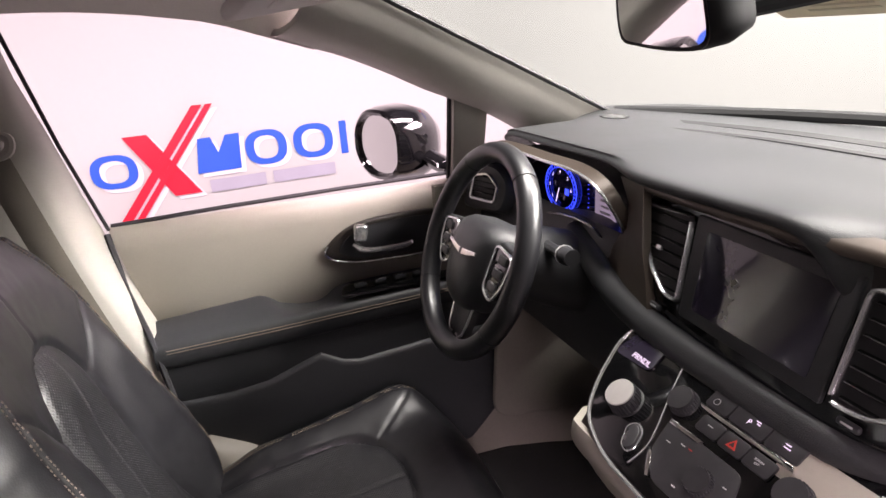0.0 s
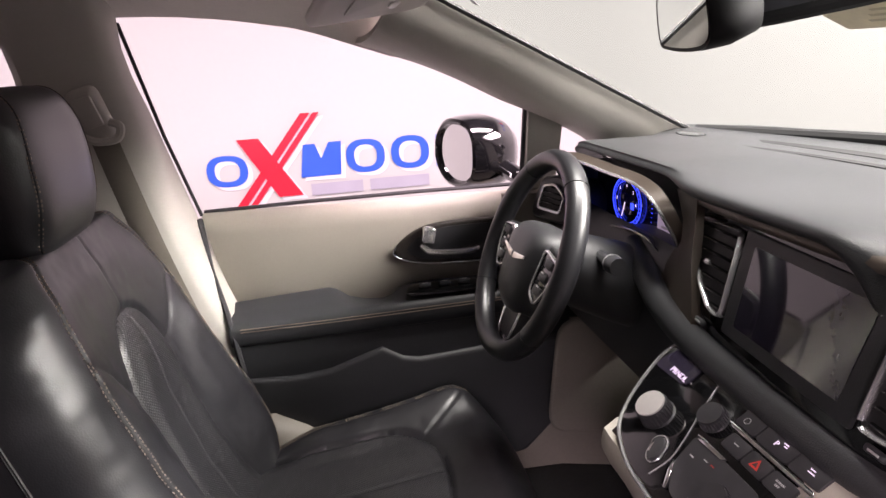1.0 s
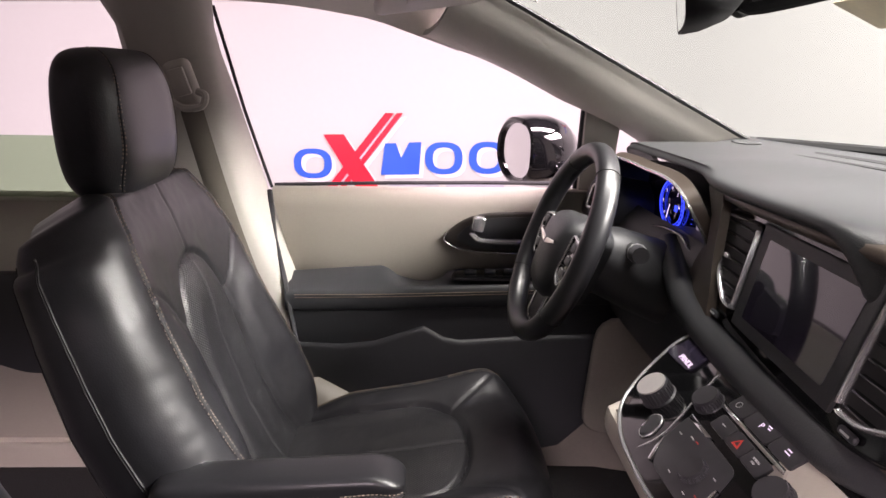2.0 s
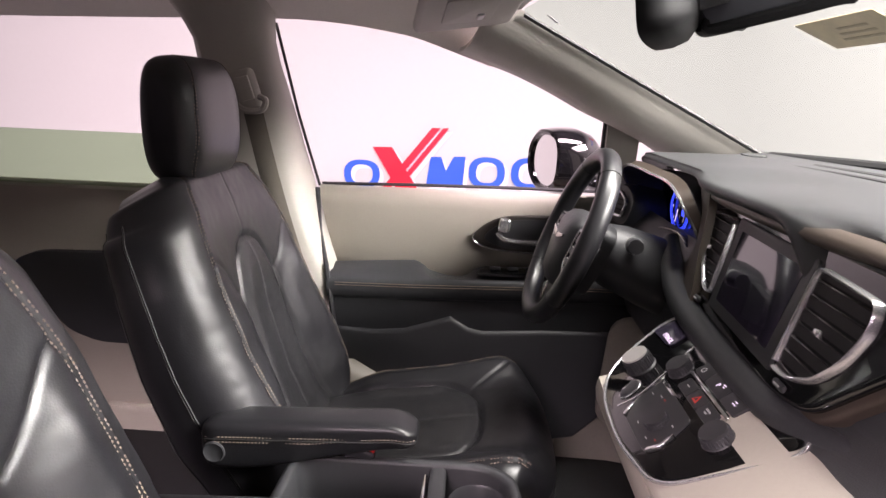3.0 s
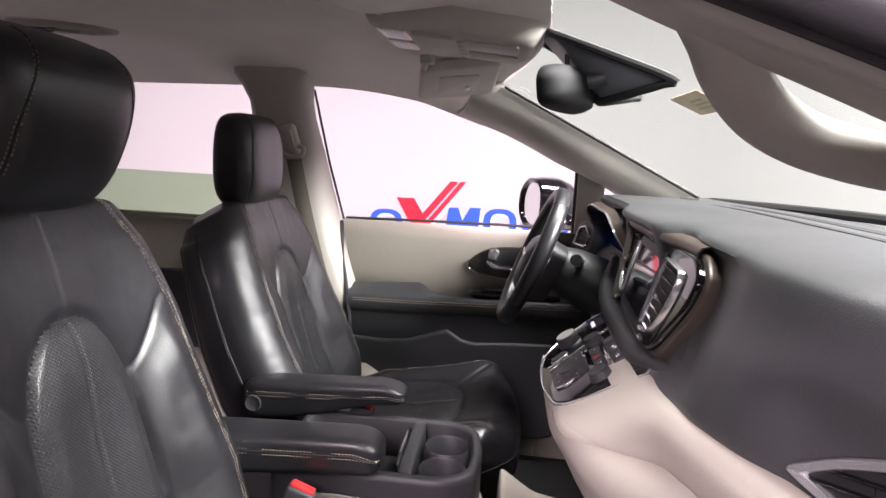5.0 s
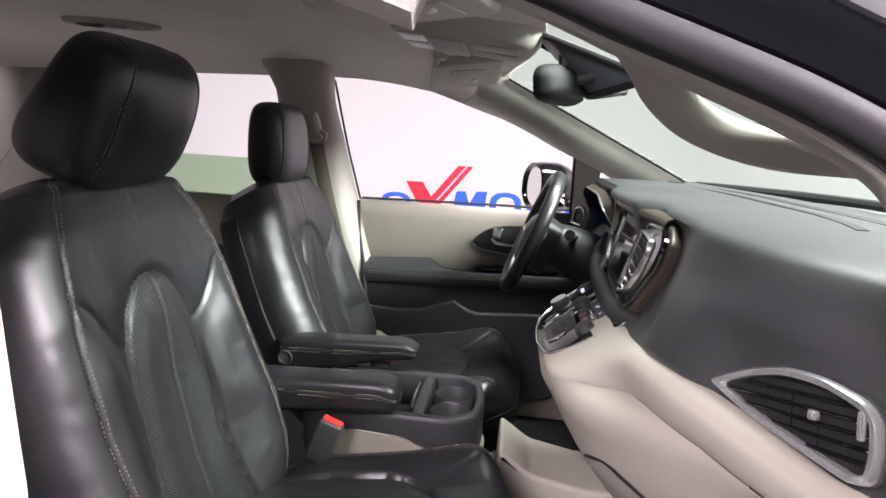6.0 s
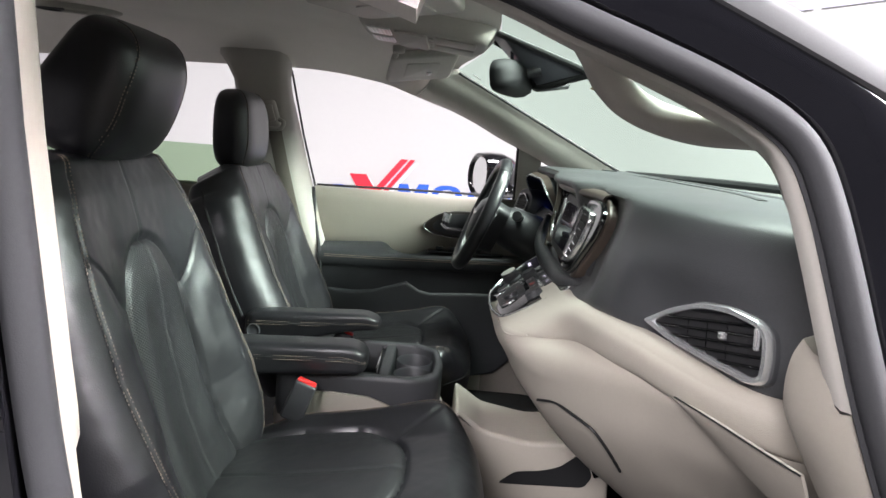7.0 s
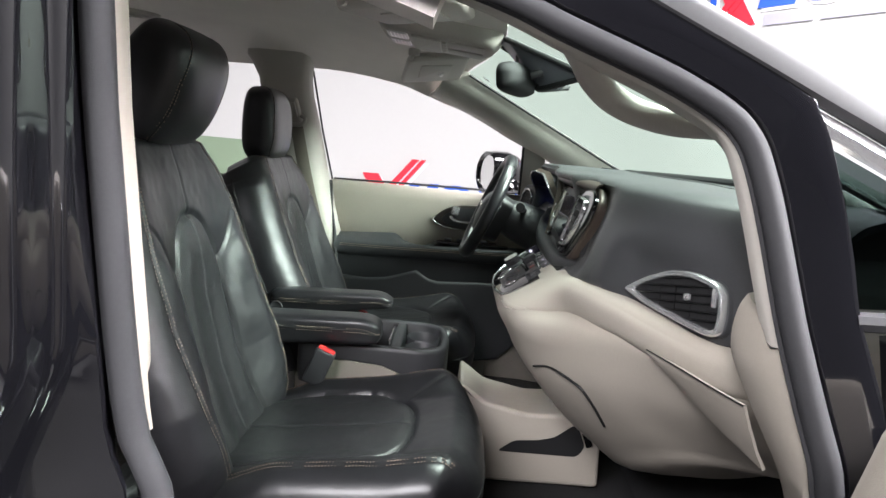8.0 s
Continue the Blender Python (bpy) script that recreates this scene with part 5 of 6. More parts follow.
# ---- steering wheel ----
def steering_wheel():
    c = Vector((0.1935, 0.3775, 1.0446))
    tilt = math.radians(21.4)
    nrm = Vector((-math.cos(tilt), 0, math.sin(tilt)))
    m = axes(c, (0, -1, 0), nrm)
    w = thing("steering_wheel", "black leather steering wheel with chrome-edged spokes", "steering wheel", c)
    add = lambda nm, bm, mat, lab="", sharp=40: hang(part(nm, bm, mat, None, lab, sharp), w)
    ring = [2 * math.pi * i / 72 for i in range(72)]
    R = 0.153
    add("rim", tube([m @ Vector((R * math.cos(a), R * math.sin(a) * (1.0 if math.sin(a) > -0.5 else 1.0), 0.0)) for a in ring], 0.0158, 14, True, flat=1.12, up=nrm), LEATHER, "black leather rim")
    for a in (55, 125, 215, 325):
        t = math.radians(a)
        p = Vector((R * math.cos(t), R * math.sin(t), 0.0))
        d = Vector((math.cos(t), math.sin(t), 0))
        add("rim_seam", tube([m @ (p + (d * math.cos(b) + Vector((0, 0, 1)) * math.sin(b) * 1.12) * 0.0161) for b in [2 * math.pi * i / 16 for i in range(16)]], 0.0007, 5, True), SEAM)
    m = m @ pose(0, -0.016, -0.014)
    # airbag cover
    cover = spline([(-0.068, 0.03, 0), (-0.062, 0.055, 0), (-0.03, 0.067, 0), (0.03, 0.067, 0), (0.062, 0.055, 0), (0.068, 0.03, 0), (0.06, -0.03, 0), (0.04, -0.065, 0), (0.0, -0.076, 0), (-0.04, -0.065, 0), (-0.06, -0.03, 0)], 5, True)
    rows = [[m @ Vector((p.x * s, p.y * s, h)) for p in cover] for s, h in ((0.95, -0.05), (1.02, -0.02), (1.0, 0.006), (0.93, 0.018), (0.75, 0.028), (0.4, 0.034), (0.1, 0.035))]
    add("airbag_cover", loft(rows, True, True), DARK, "black airbag cover", 60)
    for sx in (-1, 1):
        spoke = round_poly([(sx * 0.058, -0.012), (sx * 0.142, -0.002), (sx * 0.146, 0.03), (sx * 0.14, 0.042), (sx * 0.06, 0.052)], 0.012)
        add("spoke", prism(spoke, 0.016, m @ pose(0, 0, -0.008), 0.004, 3), DARK, "black side spoke")
        pad = round_poly([(sx * 0.066, -0.022), (sx * 0.098, -0.034), (sx * 0.122, 0.0), (sx * 0.126, 0.038), (sx * 0.072, 0.046)], 0.012)
        add("switch_pad", prism(pad, 0.010, m @ pose(0, 0, 0.006), 0.003, 2), PIANO, "black switch pad")
        add("switch_trim", tube([m @ Vector((a, b, 0.0165)) for a, b in pad], 0.0024, 6, True), CHROME, "chrome edge")
        for k in range(3):
            add("wheel_button", rbox(0.026, 0.014, 0.006, 0.003, 2, m @ pose(sx * (0.094 + 0.004 * k), -0.012 + 0.021 * k, 0.017)), DARK)
        for k in range(2):
            add("button_mark", rbox(0.008, 0.002, 0.0006, 0, 1, m @ pose(sx * 0.097, -0.005 + 0.021 * k, 0.0204)), GREYPRINT)
    low = round_poly([(-0.034, -0.06), (0.034, -0.06), (0.024, -0.135), (-0.024, -0.135)], 0.012)
    add("lower_spoke", prism(low, 0.013, m @ pose(0, 0, -0.012), 0.003, 2), DARK, "black lower spoke")
    for sx in (-1, 1):
        add("lower_spoke_trim", tube([m @ Vector((a * sx, b, 0.002)) for a, b in ((0.034, -0.066), (0.031, -0.09), (0.026, -0.114), (0.016, -0.122), (0.006, -0.119))], 0.0024, 6), CHROME, "chrome edge")
    # winged badge, a plain shape
    for sx in (-1, 1):
        add("badge", prism([(sx * 0.003, 0.004), (sx * 0.048, 0.010), (sx * 0.050, 0.005), (sx * 0.024, -0.002), (sx * 0.003, -0.006)], 0.003, m @ pose(0, 0.012, 0.0325), 0.0008, 1), BRIGHT, "plain winged chrome badge")
    m = m @ pose(0, 0.016, 0.014)
    # column and stalk belong to the wheel's mounting
    col = [m @ Vector((0, 0, h)) for h in (-0.05, -0.09, -0.15, -0.24)]
    add("column_shroud", tube(col, [0.05, 0.062, 0.068, 0.072], 20, flat=0.95), DARK, "black column shroud", 60)
    return w


steering_wheel()


def stalk():
    s = thing("column_stalk", "black control stalk beside the steering column", "stalk", (0.3, 0.3, 1.05))
    add = lambda nm, bm, mat, lab="": hang(part(nm, bm, mat, None, lab), s)
    add("arm", tube([(0.30, 0.34, 1.045), (0.285, 0.28, 1.055), (0.28, 0.255, 1.058)], 0.008, 8), DARK)
    add("grip", tube([(0.282, 0.268, 1.057), (0.278, 0.25, 1.060), (0.275, 0.225, 1.064)], [0.010, 0.0135, 0.012], 10), DARK, "ribbed stalk end")
    add("collar", tube([(0.2795, 0.254, 1.0595), (0.2785, 0.25, 1.0605)], 0.0142, 12), GREYPRINT)


stalk()

# ---- front seats ----
SPINE = [(-0.02, -0.235, 0.585), (0.06, -0.262, 0.625), (0.16, -0.292, 0.672), (0.3, -0.325, 0.745), (0.5, -0.363, 0.86), (0.7, -0.396, 0.985), (0.85, -0.425, 1.075), (0.95, -0.448, 1.122), (1.0, -0.462, 1.142)]
WIDTH = [(0, 0.215, 0.13), (0.12, 0.252, 0.15), (0.3, 0.275, 0.165), (0.5, 0.274, 0.17), (0.68, 0.26, 0.17), (0.82, 0.241, 0.165), (0.9, 0.214, 0.155), (0.95, 0.197, 0.135), (0.98, 0.172, 0.11), (1.0, 0.14, 0.085)]


def groove(d, w=0.005, deep=0.005):
    return -deep * math.exp(-((d / w) ** 2)) if abs(d) < 4 * w else 0.0


def arch(y, v):
    """Signed distance, about metres, to the perforated back panel's arch."""
    w = 0.096 + 0.02 * max(0, 0.45 - v)
    return (((abs(y) / w) ** 2.3 + (max(0, v - 0.45) / 0.285) ** 2.3) ** (1 / 2.3) - 1) * w


CREST = lambda v: 0.74 - 0.08 * smooth01(0.62, 1.0, v)  # where the bolster's twin seam runs, as a share of the half width


def back_front(y, v):
    """How far the backrest's front stands off its spine plane."""
    w = lerp_table(WIDTH, v)[0]
    a = abs(y) / w
    fade = smooth01(-0.1, 0.18, v) * max(0.0, 1 - max(0, v - 0.3) / 0.62) ** 1.1
    f = 0.056 * smooth01(0.28, 0.74, a) * fade
    q = min(1.0, max(0.0, (a - 0.68) / 0.32))
    f -= 0.078 * (1 - math.sqrt(max(0.0, 1 - q * q)))
    f -= 0.03 * smooth01(0.92, 1.0, v) ** 2
    d = arch(y, v)
    f += groove(d, 0.0035, 0.007) + 0.009 * smooth01(0.0, -0.03, d) - 0.004 * smooth01(-0.03, -0.08, d)
    if d < 0 or v > 0.735:
        f += groove(y, 0.0022, 0.0022)
    # slanting seam from the arch's shoulder out to the bolster
    c = CREST(v) * w
    if 0.06 < abs(y) < c and d > 0:
        vs = 0.60 + 0.13 * smooth01(0.085, 0.19, abs(y))
        f += groove((v - vs) * 0.5, 0.004, 0.003 * smooth01(0.075, 0.1, abs(y)))
        f += 0.012 * smooth01(vs + 0.01, vs - 0.14, v) * smooth01(0.2, 0.42, v) * smooth01(0.085, 0.13, abs(y)) * smooth01(c, c - 0.04, abs(y))
    f += groove(abs(y) - c, 0.0028, 0.003)
    f += 0.0016 * noise.noise((y * 18, v * 11, 3.1)) + 0.0006 * noise.noise((y * 60, v * 34, 9.1))
    return f


CUSH_W = lambda t: 0.238 + 0.018 * smooth01(0.2, 0.7, t)


def cushion_at(u, t):
    """The cushion's skin. u across -1..1, t from the rear to the front and round the nose: place (y from its middle) and panel distance."""
    wid, s = CUSH_W(t), abs(u)
    a = min(1.0, s / 0.86)  # the last part of u is the side wall
    if t < 0.74:
        x = -0.29 + 0.42 * t / 0.74
        z = 0.632 + 0.060 * (t / 0.74) ** 1.2 + 0.006 * smooth01(0.5, 0.74, t)
    else:
        b = (t - 0.74) / 0.26 * math.radians(128)
        x, z = 0.13 + 0.068 * math.sin(b) - 0.012 * max(0, b - 1.57), 0.698 - 0.075 + 0.075 * math.cos(b) - 0.06 * max(0, b - 1.3)
    turn = 1 - 0.22 * smooth01(0.66, 1.0, t) * a**5 - 0.05 * a**2 * smooth01(0.5, 0.9, t)
    x = -0.29 + (x + 0.29) * turn
    y = wid * a * (1 - 0.07 * smooth01(0.7, 0.95, t) * a**3)
    d = (((y / 0.142) ** 2.6 + (max(0, x + 0.06) / 0.118) ** 2.6) ** (1 / 2.6) - 1) * 0.135
    flat = smooth01(0.98, 0.70, t)
    f = 0.030 * smooth01(0.42, 0.78, a) * smooth01(0.02, 0.25, t) * smooth01(0.9, 0.66, t)
    q = max(0.0, (a - 0.72) / 0.28)
    f -= 0.052 * (1 - math.sqrt(max(0.0, 1 - q * q))) * (0.35 + 0.65 * flat)
    f += (groove(d, 0.004, 0.008) + 0.006 * smooth01(0.0, -0.03, d)) * flat
    if d < 0:
        f += groove(y, 0.0024, 0.003)
    if d > 0 and t < 0.8 and 0.06 < y < 0.8 * wid:
        xs = 0.02 + 0.10 * smooth01(0.085, 0.20, y)
        f += groove((x - xs) * 0.8, 0.0035, 0.0024 * smooth01(0.08, 0.11, y))
    f += groove(y - 0.80 * wid, 0.003, 0.003) * smooth01(0.86, 0.78, t)
    f += 0.0016 * noise.noise((u * 5, x * 20, 7.7)) + 0.0006 * noise.noise((u * 16, x * 62, 2.7))
    low = z + f
    if s > 0.86:
        k = (s - 0.86) / 0.14
        low += (min(low, 0.545) - low) * k
        y += 0.006 * math.sin(math.pi * k)
    return Vector((x, math.copysign(y, u), low)), d


def stitches(pts, bm=None, step=0.0056, r=0.0011):
    """A row of short threads along the points."""
    bm = bm or bmesh.new()
    p = [Vector(q) for q in pts]
    run = 0.0
    for a, b in zip(p, p[1:]):
        n = (b - a).length
        while run < n:
            m0, m1 = a.lerp(b, run / n), a.lerp(b, min(1.0, (run + step * 0.62) / n))
            if (m1 - m0).length > step * 0.2:
                tube([m0, m0.lerp(m1, 0.5), m1], [r * 0.55, r, r * 0.55], 4, bm=bm)
            run += step
        run -= n
    return bm


def seat(sgn, name_label):
    """One front seat; sgn: +1 for the far side, -1 for the near one (a mirror image)."""
    s = thing("car_seat", name_label, "car seat", (-0.05, sgn * SEAT_Y, FLOOR_Z), "front seats")
    Y, YB = sgn * SEAT_Y, sgn * (SEAT_Y + 0.014)
    add = lambda nm, bm, mat, lab="", sharp=40: hang(part(nm, bm, mat, None, lab, sharp), s)
    NU, NV = 161, 150
    up = 0.012 if sgn > 0 else 0.055
    spot = lambda v: tuple(q + k * up * v for q, k in zip(lerp_table(SPINE, v), (0.45, 1.0)))

    def plane(v):
        x, z = spot(v)
        (x1, z1), (x0, z0) = spot(min(1, v + 0.02)), spot(max(0, v - 0.02))
        d = Vector((x1 - x0, 0, z1 - z0)).normalized()
        return x, z, Vector((d.z, 0, -d.x))

    across = lambda i: math.copysign(1 - (1 - abs(-1 + 2 * i / (NU - 1))) ** 1.2, i - (NU - 1) / 2)
    grid = []
    for j in range(NV):
        v = j / (NV - 1)
        x, z, n = plane(v)
        w, th = lerp_table(WIDTH, v)
        row = [Vector((x, YB + w * across(i), z)) + n * back_front(w * across(i), v) for i in range(NU)]
        edge = back_front(w, v)
        for i in range(1, 36):
            a = math.pi * i / 36
            co, si = math.cos(a), math.sin(a)
            row.append(Vector((x, YB + w * math.copysign(abs(co) ** 0.55, co), z)) + n * (edge - (th + edge) * si**0.8))
        grid.append(row)
    bm_main, bm_ins = bmesh.new(), bmesh.new()
    uvl = bm_ins.loops.layers.uv.new("UVMap")
    va, vb = {}, {}

    def vert(store, bm, i, j):
        if (i, j) not in store:
            store[(i, j)] = bm.verts.new(grid[j][i])
        return store[(i, j)]

    k = len(grid[0])
    for j in range(NV - 1):
        v = (j + 0.5) / (NV - 1)
        w = lerp_table(WIDTH, v)[0]
        for i in range(k):
            i2 = (i + 1) % k
            quad = ((i, j), (i2, j), (i2, j + 1), (i, j + 1))
            if i < NU - 1 and arch(w * across(i + 0.5), v) < -0.001:
                f = bm_ins.faces.new([vert(vb, bm_ins, *q) for q in quad])
                for lp, q in zip(f.loops, quad):
                    p = grid[q[1]][q[0]]
                    lp[uvl].uv = ((p.y - YB + p.z) / 0.0052, (p.z - p.y + YB) / 0.0052)
            else:
                bm_main.faces.new([vert(va, bm_main, *q) for q in quad])
    bm_main.faces.new([vert(va, bm_main, i, 0) for i in range(k)][::-1])
    bm_main.faces.new([vert(va, bm_main, i, NV - 1) for i in range(k)])
    backrest = add("backrest", bm_main, LEATHER, "black leather backrest", 70)
    under(add("back_insert", bm_ins, LEATHER_P, "perforated black leather insert", 70), backrest)

    def on_back(y, v, lift=0.0006):
        x, z, n = plane(v)
        return Vector((x, YB + y, z)) + n * (back_front(y, v) + lift)

    for sy in (-1, 1):
        under(add("slant_seam", tube([on_back(sy * q, 0.60 + 0.13 * smooth01(0.085, 0.19, q), -0.0012) for q in [0.088 + 0.09 * i / 20 for i in range(21)]], 0.0016, 5), SEAM), backrest)
        rows = bmesh.new()
        for off in (-0.0042, 0.0042):
            stitches([on_back(sy * (CREST(v) * lerp_table(WIDTH, v)[0] + off), v) for v in [0.03 + 0.94 * i / 90 for i in range(91)]], rows)
        under(tagged(add("stitching", rows, STITCH, "grey twin stitching"), kind="stuff"), backrest)
        for depth, wide in ((0.10, 0.0016), (0.13, 0.0012), (0.62, 0.0014)):
            side = []
            for i in range(50):
                v = 0.02 + 0.87 * i / 49
                x, z, n = plane(v)
                w, th = lerp_table(WIDTH, v)
                edge = back_front(w, v)
                k = math.asin(min(1, depth ** (1 / 0.8)))
                side.append(Vector((x, YB + sy * w * math.cos(k) ** 0.55, z)) + n * (edge - (th + edge) * depth))
            under(add("side_seam", tube(side, wide, 5), SEAM), backrest)
    NX, NY = 130, 121
    pts = [[cushion_at(-1 + 2 * i / (NY - 1), j / (NX - 1)) for i in range(NY)] for j in range(NX)]
    bm_main, bm_ins = bmesh.new(), bmesh.new()
    uvl = bm_ins.loops.layers.uv.new("UVMap")
    va, vb = {}, {}
    shift = Vector((0, Y, 0))
    for j in range(NX - 1):
        for i in range(NY - 1):
            quad = ((i, j), (i + 1, j), (i + 1, j + 1), (i, j + 1))
            ins = sum(pts[q[1]][q[0]][1] for q in quad) < -0.004
            bm, store = (bm_ins, vb) if ins else (bm_main, va)
            vs = []
            for q in quad:
                if q not in store:
                    store[q] = bm.verts.new(pts[q[1]][q[0]][0] + shift)
                vs.append(store[q])
            f = bm.faces.new(vs)
            if ins:
                for lp, q in zip(f.loops, quad):
                    p = pts[q[1]][q[0]][0]
                    lp[uvl].uv = ((p.y + p.x) / 0.0052, (p.x - p.y) / 0.0052)
    rim = [(0, j) for j in range(NX)] + [(i, NX - 1) for i in range(1, NY)] + [(NY - 1, j) for j in range(NX - 2, -1, -1)]
    top = [va[q] for q in rim]
    low = [bm_main.verts.new((v.co.x - 0.01, Y + (v.co.y - Y) * 0.97, min(0.50, v.co.z - 0.02))) for v in top]
    for a in range(len(rim) - 1):
        bm_main.faces.new((top[a], top[a + 1], low[a + 1], low[a]))
    cushion = add("cushion", bm_main, LEATHER, "black leather seat cushion", 70)
    under(add("cushion_insert", bm_ins, LEATHER_P, "perforated black leather insert", 70), cushion)
    for sy in (-1, 1):
        rows = bmesh.new()
        for dd in (0.782, 0.818):
            stitches([cushion_at(sy * dd * 0.86, 0.06 + 0.72 * i / 80)[0] + shift + Vector((0, 0, 0.0012)) for i in range(81)], rows)
        under(tagged(add("stitching", rows, STITCH, "grey twin stitching"), kind="stuff"), cushion)
    under(add("front_seam", tube([cushion_at(0.84 * (-1 + 2 * i / 60), 0.9)[0] + shift for i in range(61)], 0.0016, 5), SEAM), cushion)
    add("seat_base", rbox(0.44, 0.42, 0.10, 0.02, 3, pose(-0.06, Y, 0.485)), DARK, "black seat base")
    for sy in (-1, 1):
        add("seat_rail", rbox(0.50, 0.05, 0.06, 0.008, 2, pose(-0.06, Y + sy * 0.18, 0.41)), DARK, "black seat rail")
    # headrest
    hx, hzc, lean_h = (-0.48, 1.222, -3) if sgn > 0 else (-0.436, 1.272, 19)
    m = pose(hx, Y, hzc, 0, lean_h, 0)

    def head(u, a):
        """A place on the headrest: u across, a round it from the front over the top."""
        e = (1 - abs(u) ** 4.5) ** 0.42
        ca_, sa_ = math.cos(a), math.sin(a)
        hh = math.copysign(abs(sa_) ** 0.55, sa_) * 0.106 * (0.55 + 0.45 * e)
        dd = math.copysign(abs(ca_) ** 0.6, ca_) * (0.044 if sgn > 0 else 0.06) * (0.25 + 0.75 * e)
        dd += 0.012 * (1 - (hh / 0.106) ** 2) * (1 if dd > 0 else -0.3) * e
        if dd < 0:
            dd *= (0.55 if sgn < 0 else 0.85) + (1.0 if sgn < 0 else 0.3) * smooth01(0.106, -0.106, hh)
        return m @ Vector((dd, u * 0.122 * (1 - 0.08 * smooth01(0.02, -0.106, hh)), hh))

    headrest = add("headrest", loft([[head(math.sin(math.pi / 2 * (-1 + 2 * k / 44)) * 0.9995, 2 * math.pi * i / 72) for i in range(72)] for k in range(45)], True, True), LEATHER, "black leather headrest", 70)
    half = [(0.60, 1.5), (0.62, 1.1), (0.66, 0.62), (0.74, 0.2), (0.80, -0.15), (0.83, -0.5), (0.80, -0.85), (0.68, -1.08), (0.4, -1.16), (0.0, -1.18)]
    line = [(q.x, q.y) for q in spline([(u, a, 0) for u, a in half] + [(-u, a, 0) for u, a in half[-2::-1]], 8)]
    mid = m.translation
    rows = bmesh.new()
    for grow in (0.972, 1.028):
        stitches([(lambda q: q + (q - mid).normalized() * 0.0004)(head(u * grow, a * (1.0 if a > 0 else grow))) for u, a in line], rows)
    under(tagged(add("stitching", rows, STITCH, "grey headrest stitching"), kind="stuff"), headrest)
    under(add("headrest_seam", tube([head(u, a) for u, a in line], 0.0011, 5), SEAM), headrest)
    for sy in (-1, 1):
        add("headrest_post", tube([(-0.478, Y + sy * 0.065, 1.09), (hx - 0.012, Y + sy * 0.065, hzc - 0.09)], 0.0065, 10), BRIGHT, "chrome headrest post")
        add("post_collar", lathe([(0.014, 0), (0.014, 0.008), (0.008, 0.012)], 16, pose(-0.474, Y + sy * 0.065, 1.136)), DARK)
    # inner armrest
    yi = sgn * 0.115
    arm = []
    wide = 0.034 if sgn > 0 else 0.04
    top_z = lambda t: 0.800 + 0.014 * t - 0.012 * smooth01(0.82, 1.0, t) ** 2
    low_z = lambda t: (0.722 + 0.052 * smooth01(0.12, 1.0, t)) if sgn > 0 else 0.727 + 0.026 * t
    ends = lambda t: math.sqrt(max(0.02, 1 - ((t - 0.93) / 0.07) ** 2)) if t > 0.93 else (math.sqrt(max(0.02, 1 - ((0.08 - t) / 0.08) ** 2)) if t < 0.08 else 1.0)

    def arm_at(t, a, grow=0.0):
        zc, hz = (top_z(t) + low_z(t)) / 2, (top_z(t) - low_z(t)) / 2 * (0.45 + 0.55 * ends(t))
        ca_, sa_ = math.cos(a), math.sin(a)
        return Vector((-0.37 + 0.325 * t, yi + math.copysign(abs(ca_) ** 0.42, ca_) * (wide * (0.45 + 0.55 * ends(t)) + grow), zc + math.copysign(abs(sa_) ** 0.42, sa_) * (hz + grow)))

    steps = [0.0, 0.01, 0.03, 0.055, 0.08] + [0.08 + 0.85 * i / 20 for i in range(1, 21)] + [0.945, 0.96, 0.975, 0.988, 0.996, 1.0]
    armrest = add("armrest", loft([[arm_at(t, 2 * math.pi * k / 40) for k in range(40)] for t in steps], True, True), LEATHER, "black folding armrest", 60)
    for sy in (-1, 1):
        rows = bmesh.new()
        for drop in (0.0, 0.008):
            path = []
            for i in range(60):
                t = 0.03 + 0.965 * i / 59
                hz = (top_z(t) - low_z(t)) / 2
                sa_ = max(0.02, min(0.98, 1 - (0.022 + drop) / hz)) ** (1 / 0.42)
                path.append(arm_at(t, math.asin(sa_) if sy > 0 else math.pi - math.asin(sa_), 0.0004))
            stitches(path, rows)
            if not drop:
                under(add("armrest_seam", tube([q - Vector((0, 0, 0.004)) for q in path], 0.0012, 5), SEAM), armrest)
        under(tagged(add("stitching", rows, STITCH, "grey armrest stitching"), kind="stuff"), armrest)
    pivot = add("armrest_pivot", lathe([(0.017, 0), (0.017, 0.003), (0.015, 0.0042), (0.0135, 0.003), (0.004, 0.0028)], 28, axes((-0.345, yi - sgn * (wide - 0.001), 0.755), (1, 0, 0), (0, -sgn, 0))), DARK, "round pivot cover")
    under(pivot, armrest)
    # buckle on the inner side
    yb = 0.122 if sgn > 0 else -0.187
    bx = axes((-0.128 - 0.016, yb, 0.716) if sgn > 0 else (-0.17, yb, 0.706), (0.93, 0, -0.36), (0.36, 0, 0.93))
    buckle = add("buckle", rbox(0.045, 0.026, 0.085, 0.006, 3, bx), DARK, "black belt buckle")
    under(add("release_button", rbox(0.038, 0.017, 0.008, 0.003, 2, bx @ pose(0, 0, 0.0425)), RED, "red release button"), buckle)
    return s


seat(1, "black leather driver seat with stitched seams, armrest down")
seat(-1, "black leather passenger seat by the open door")


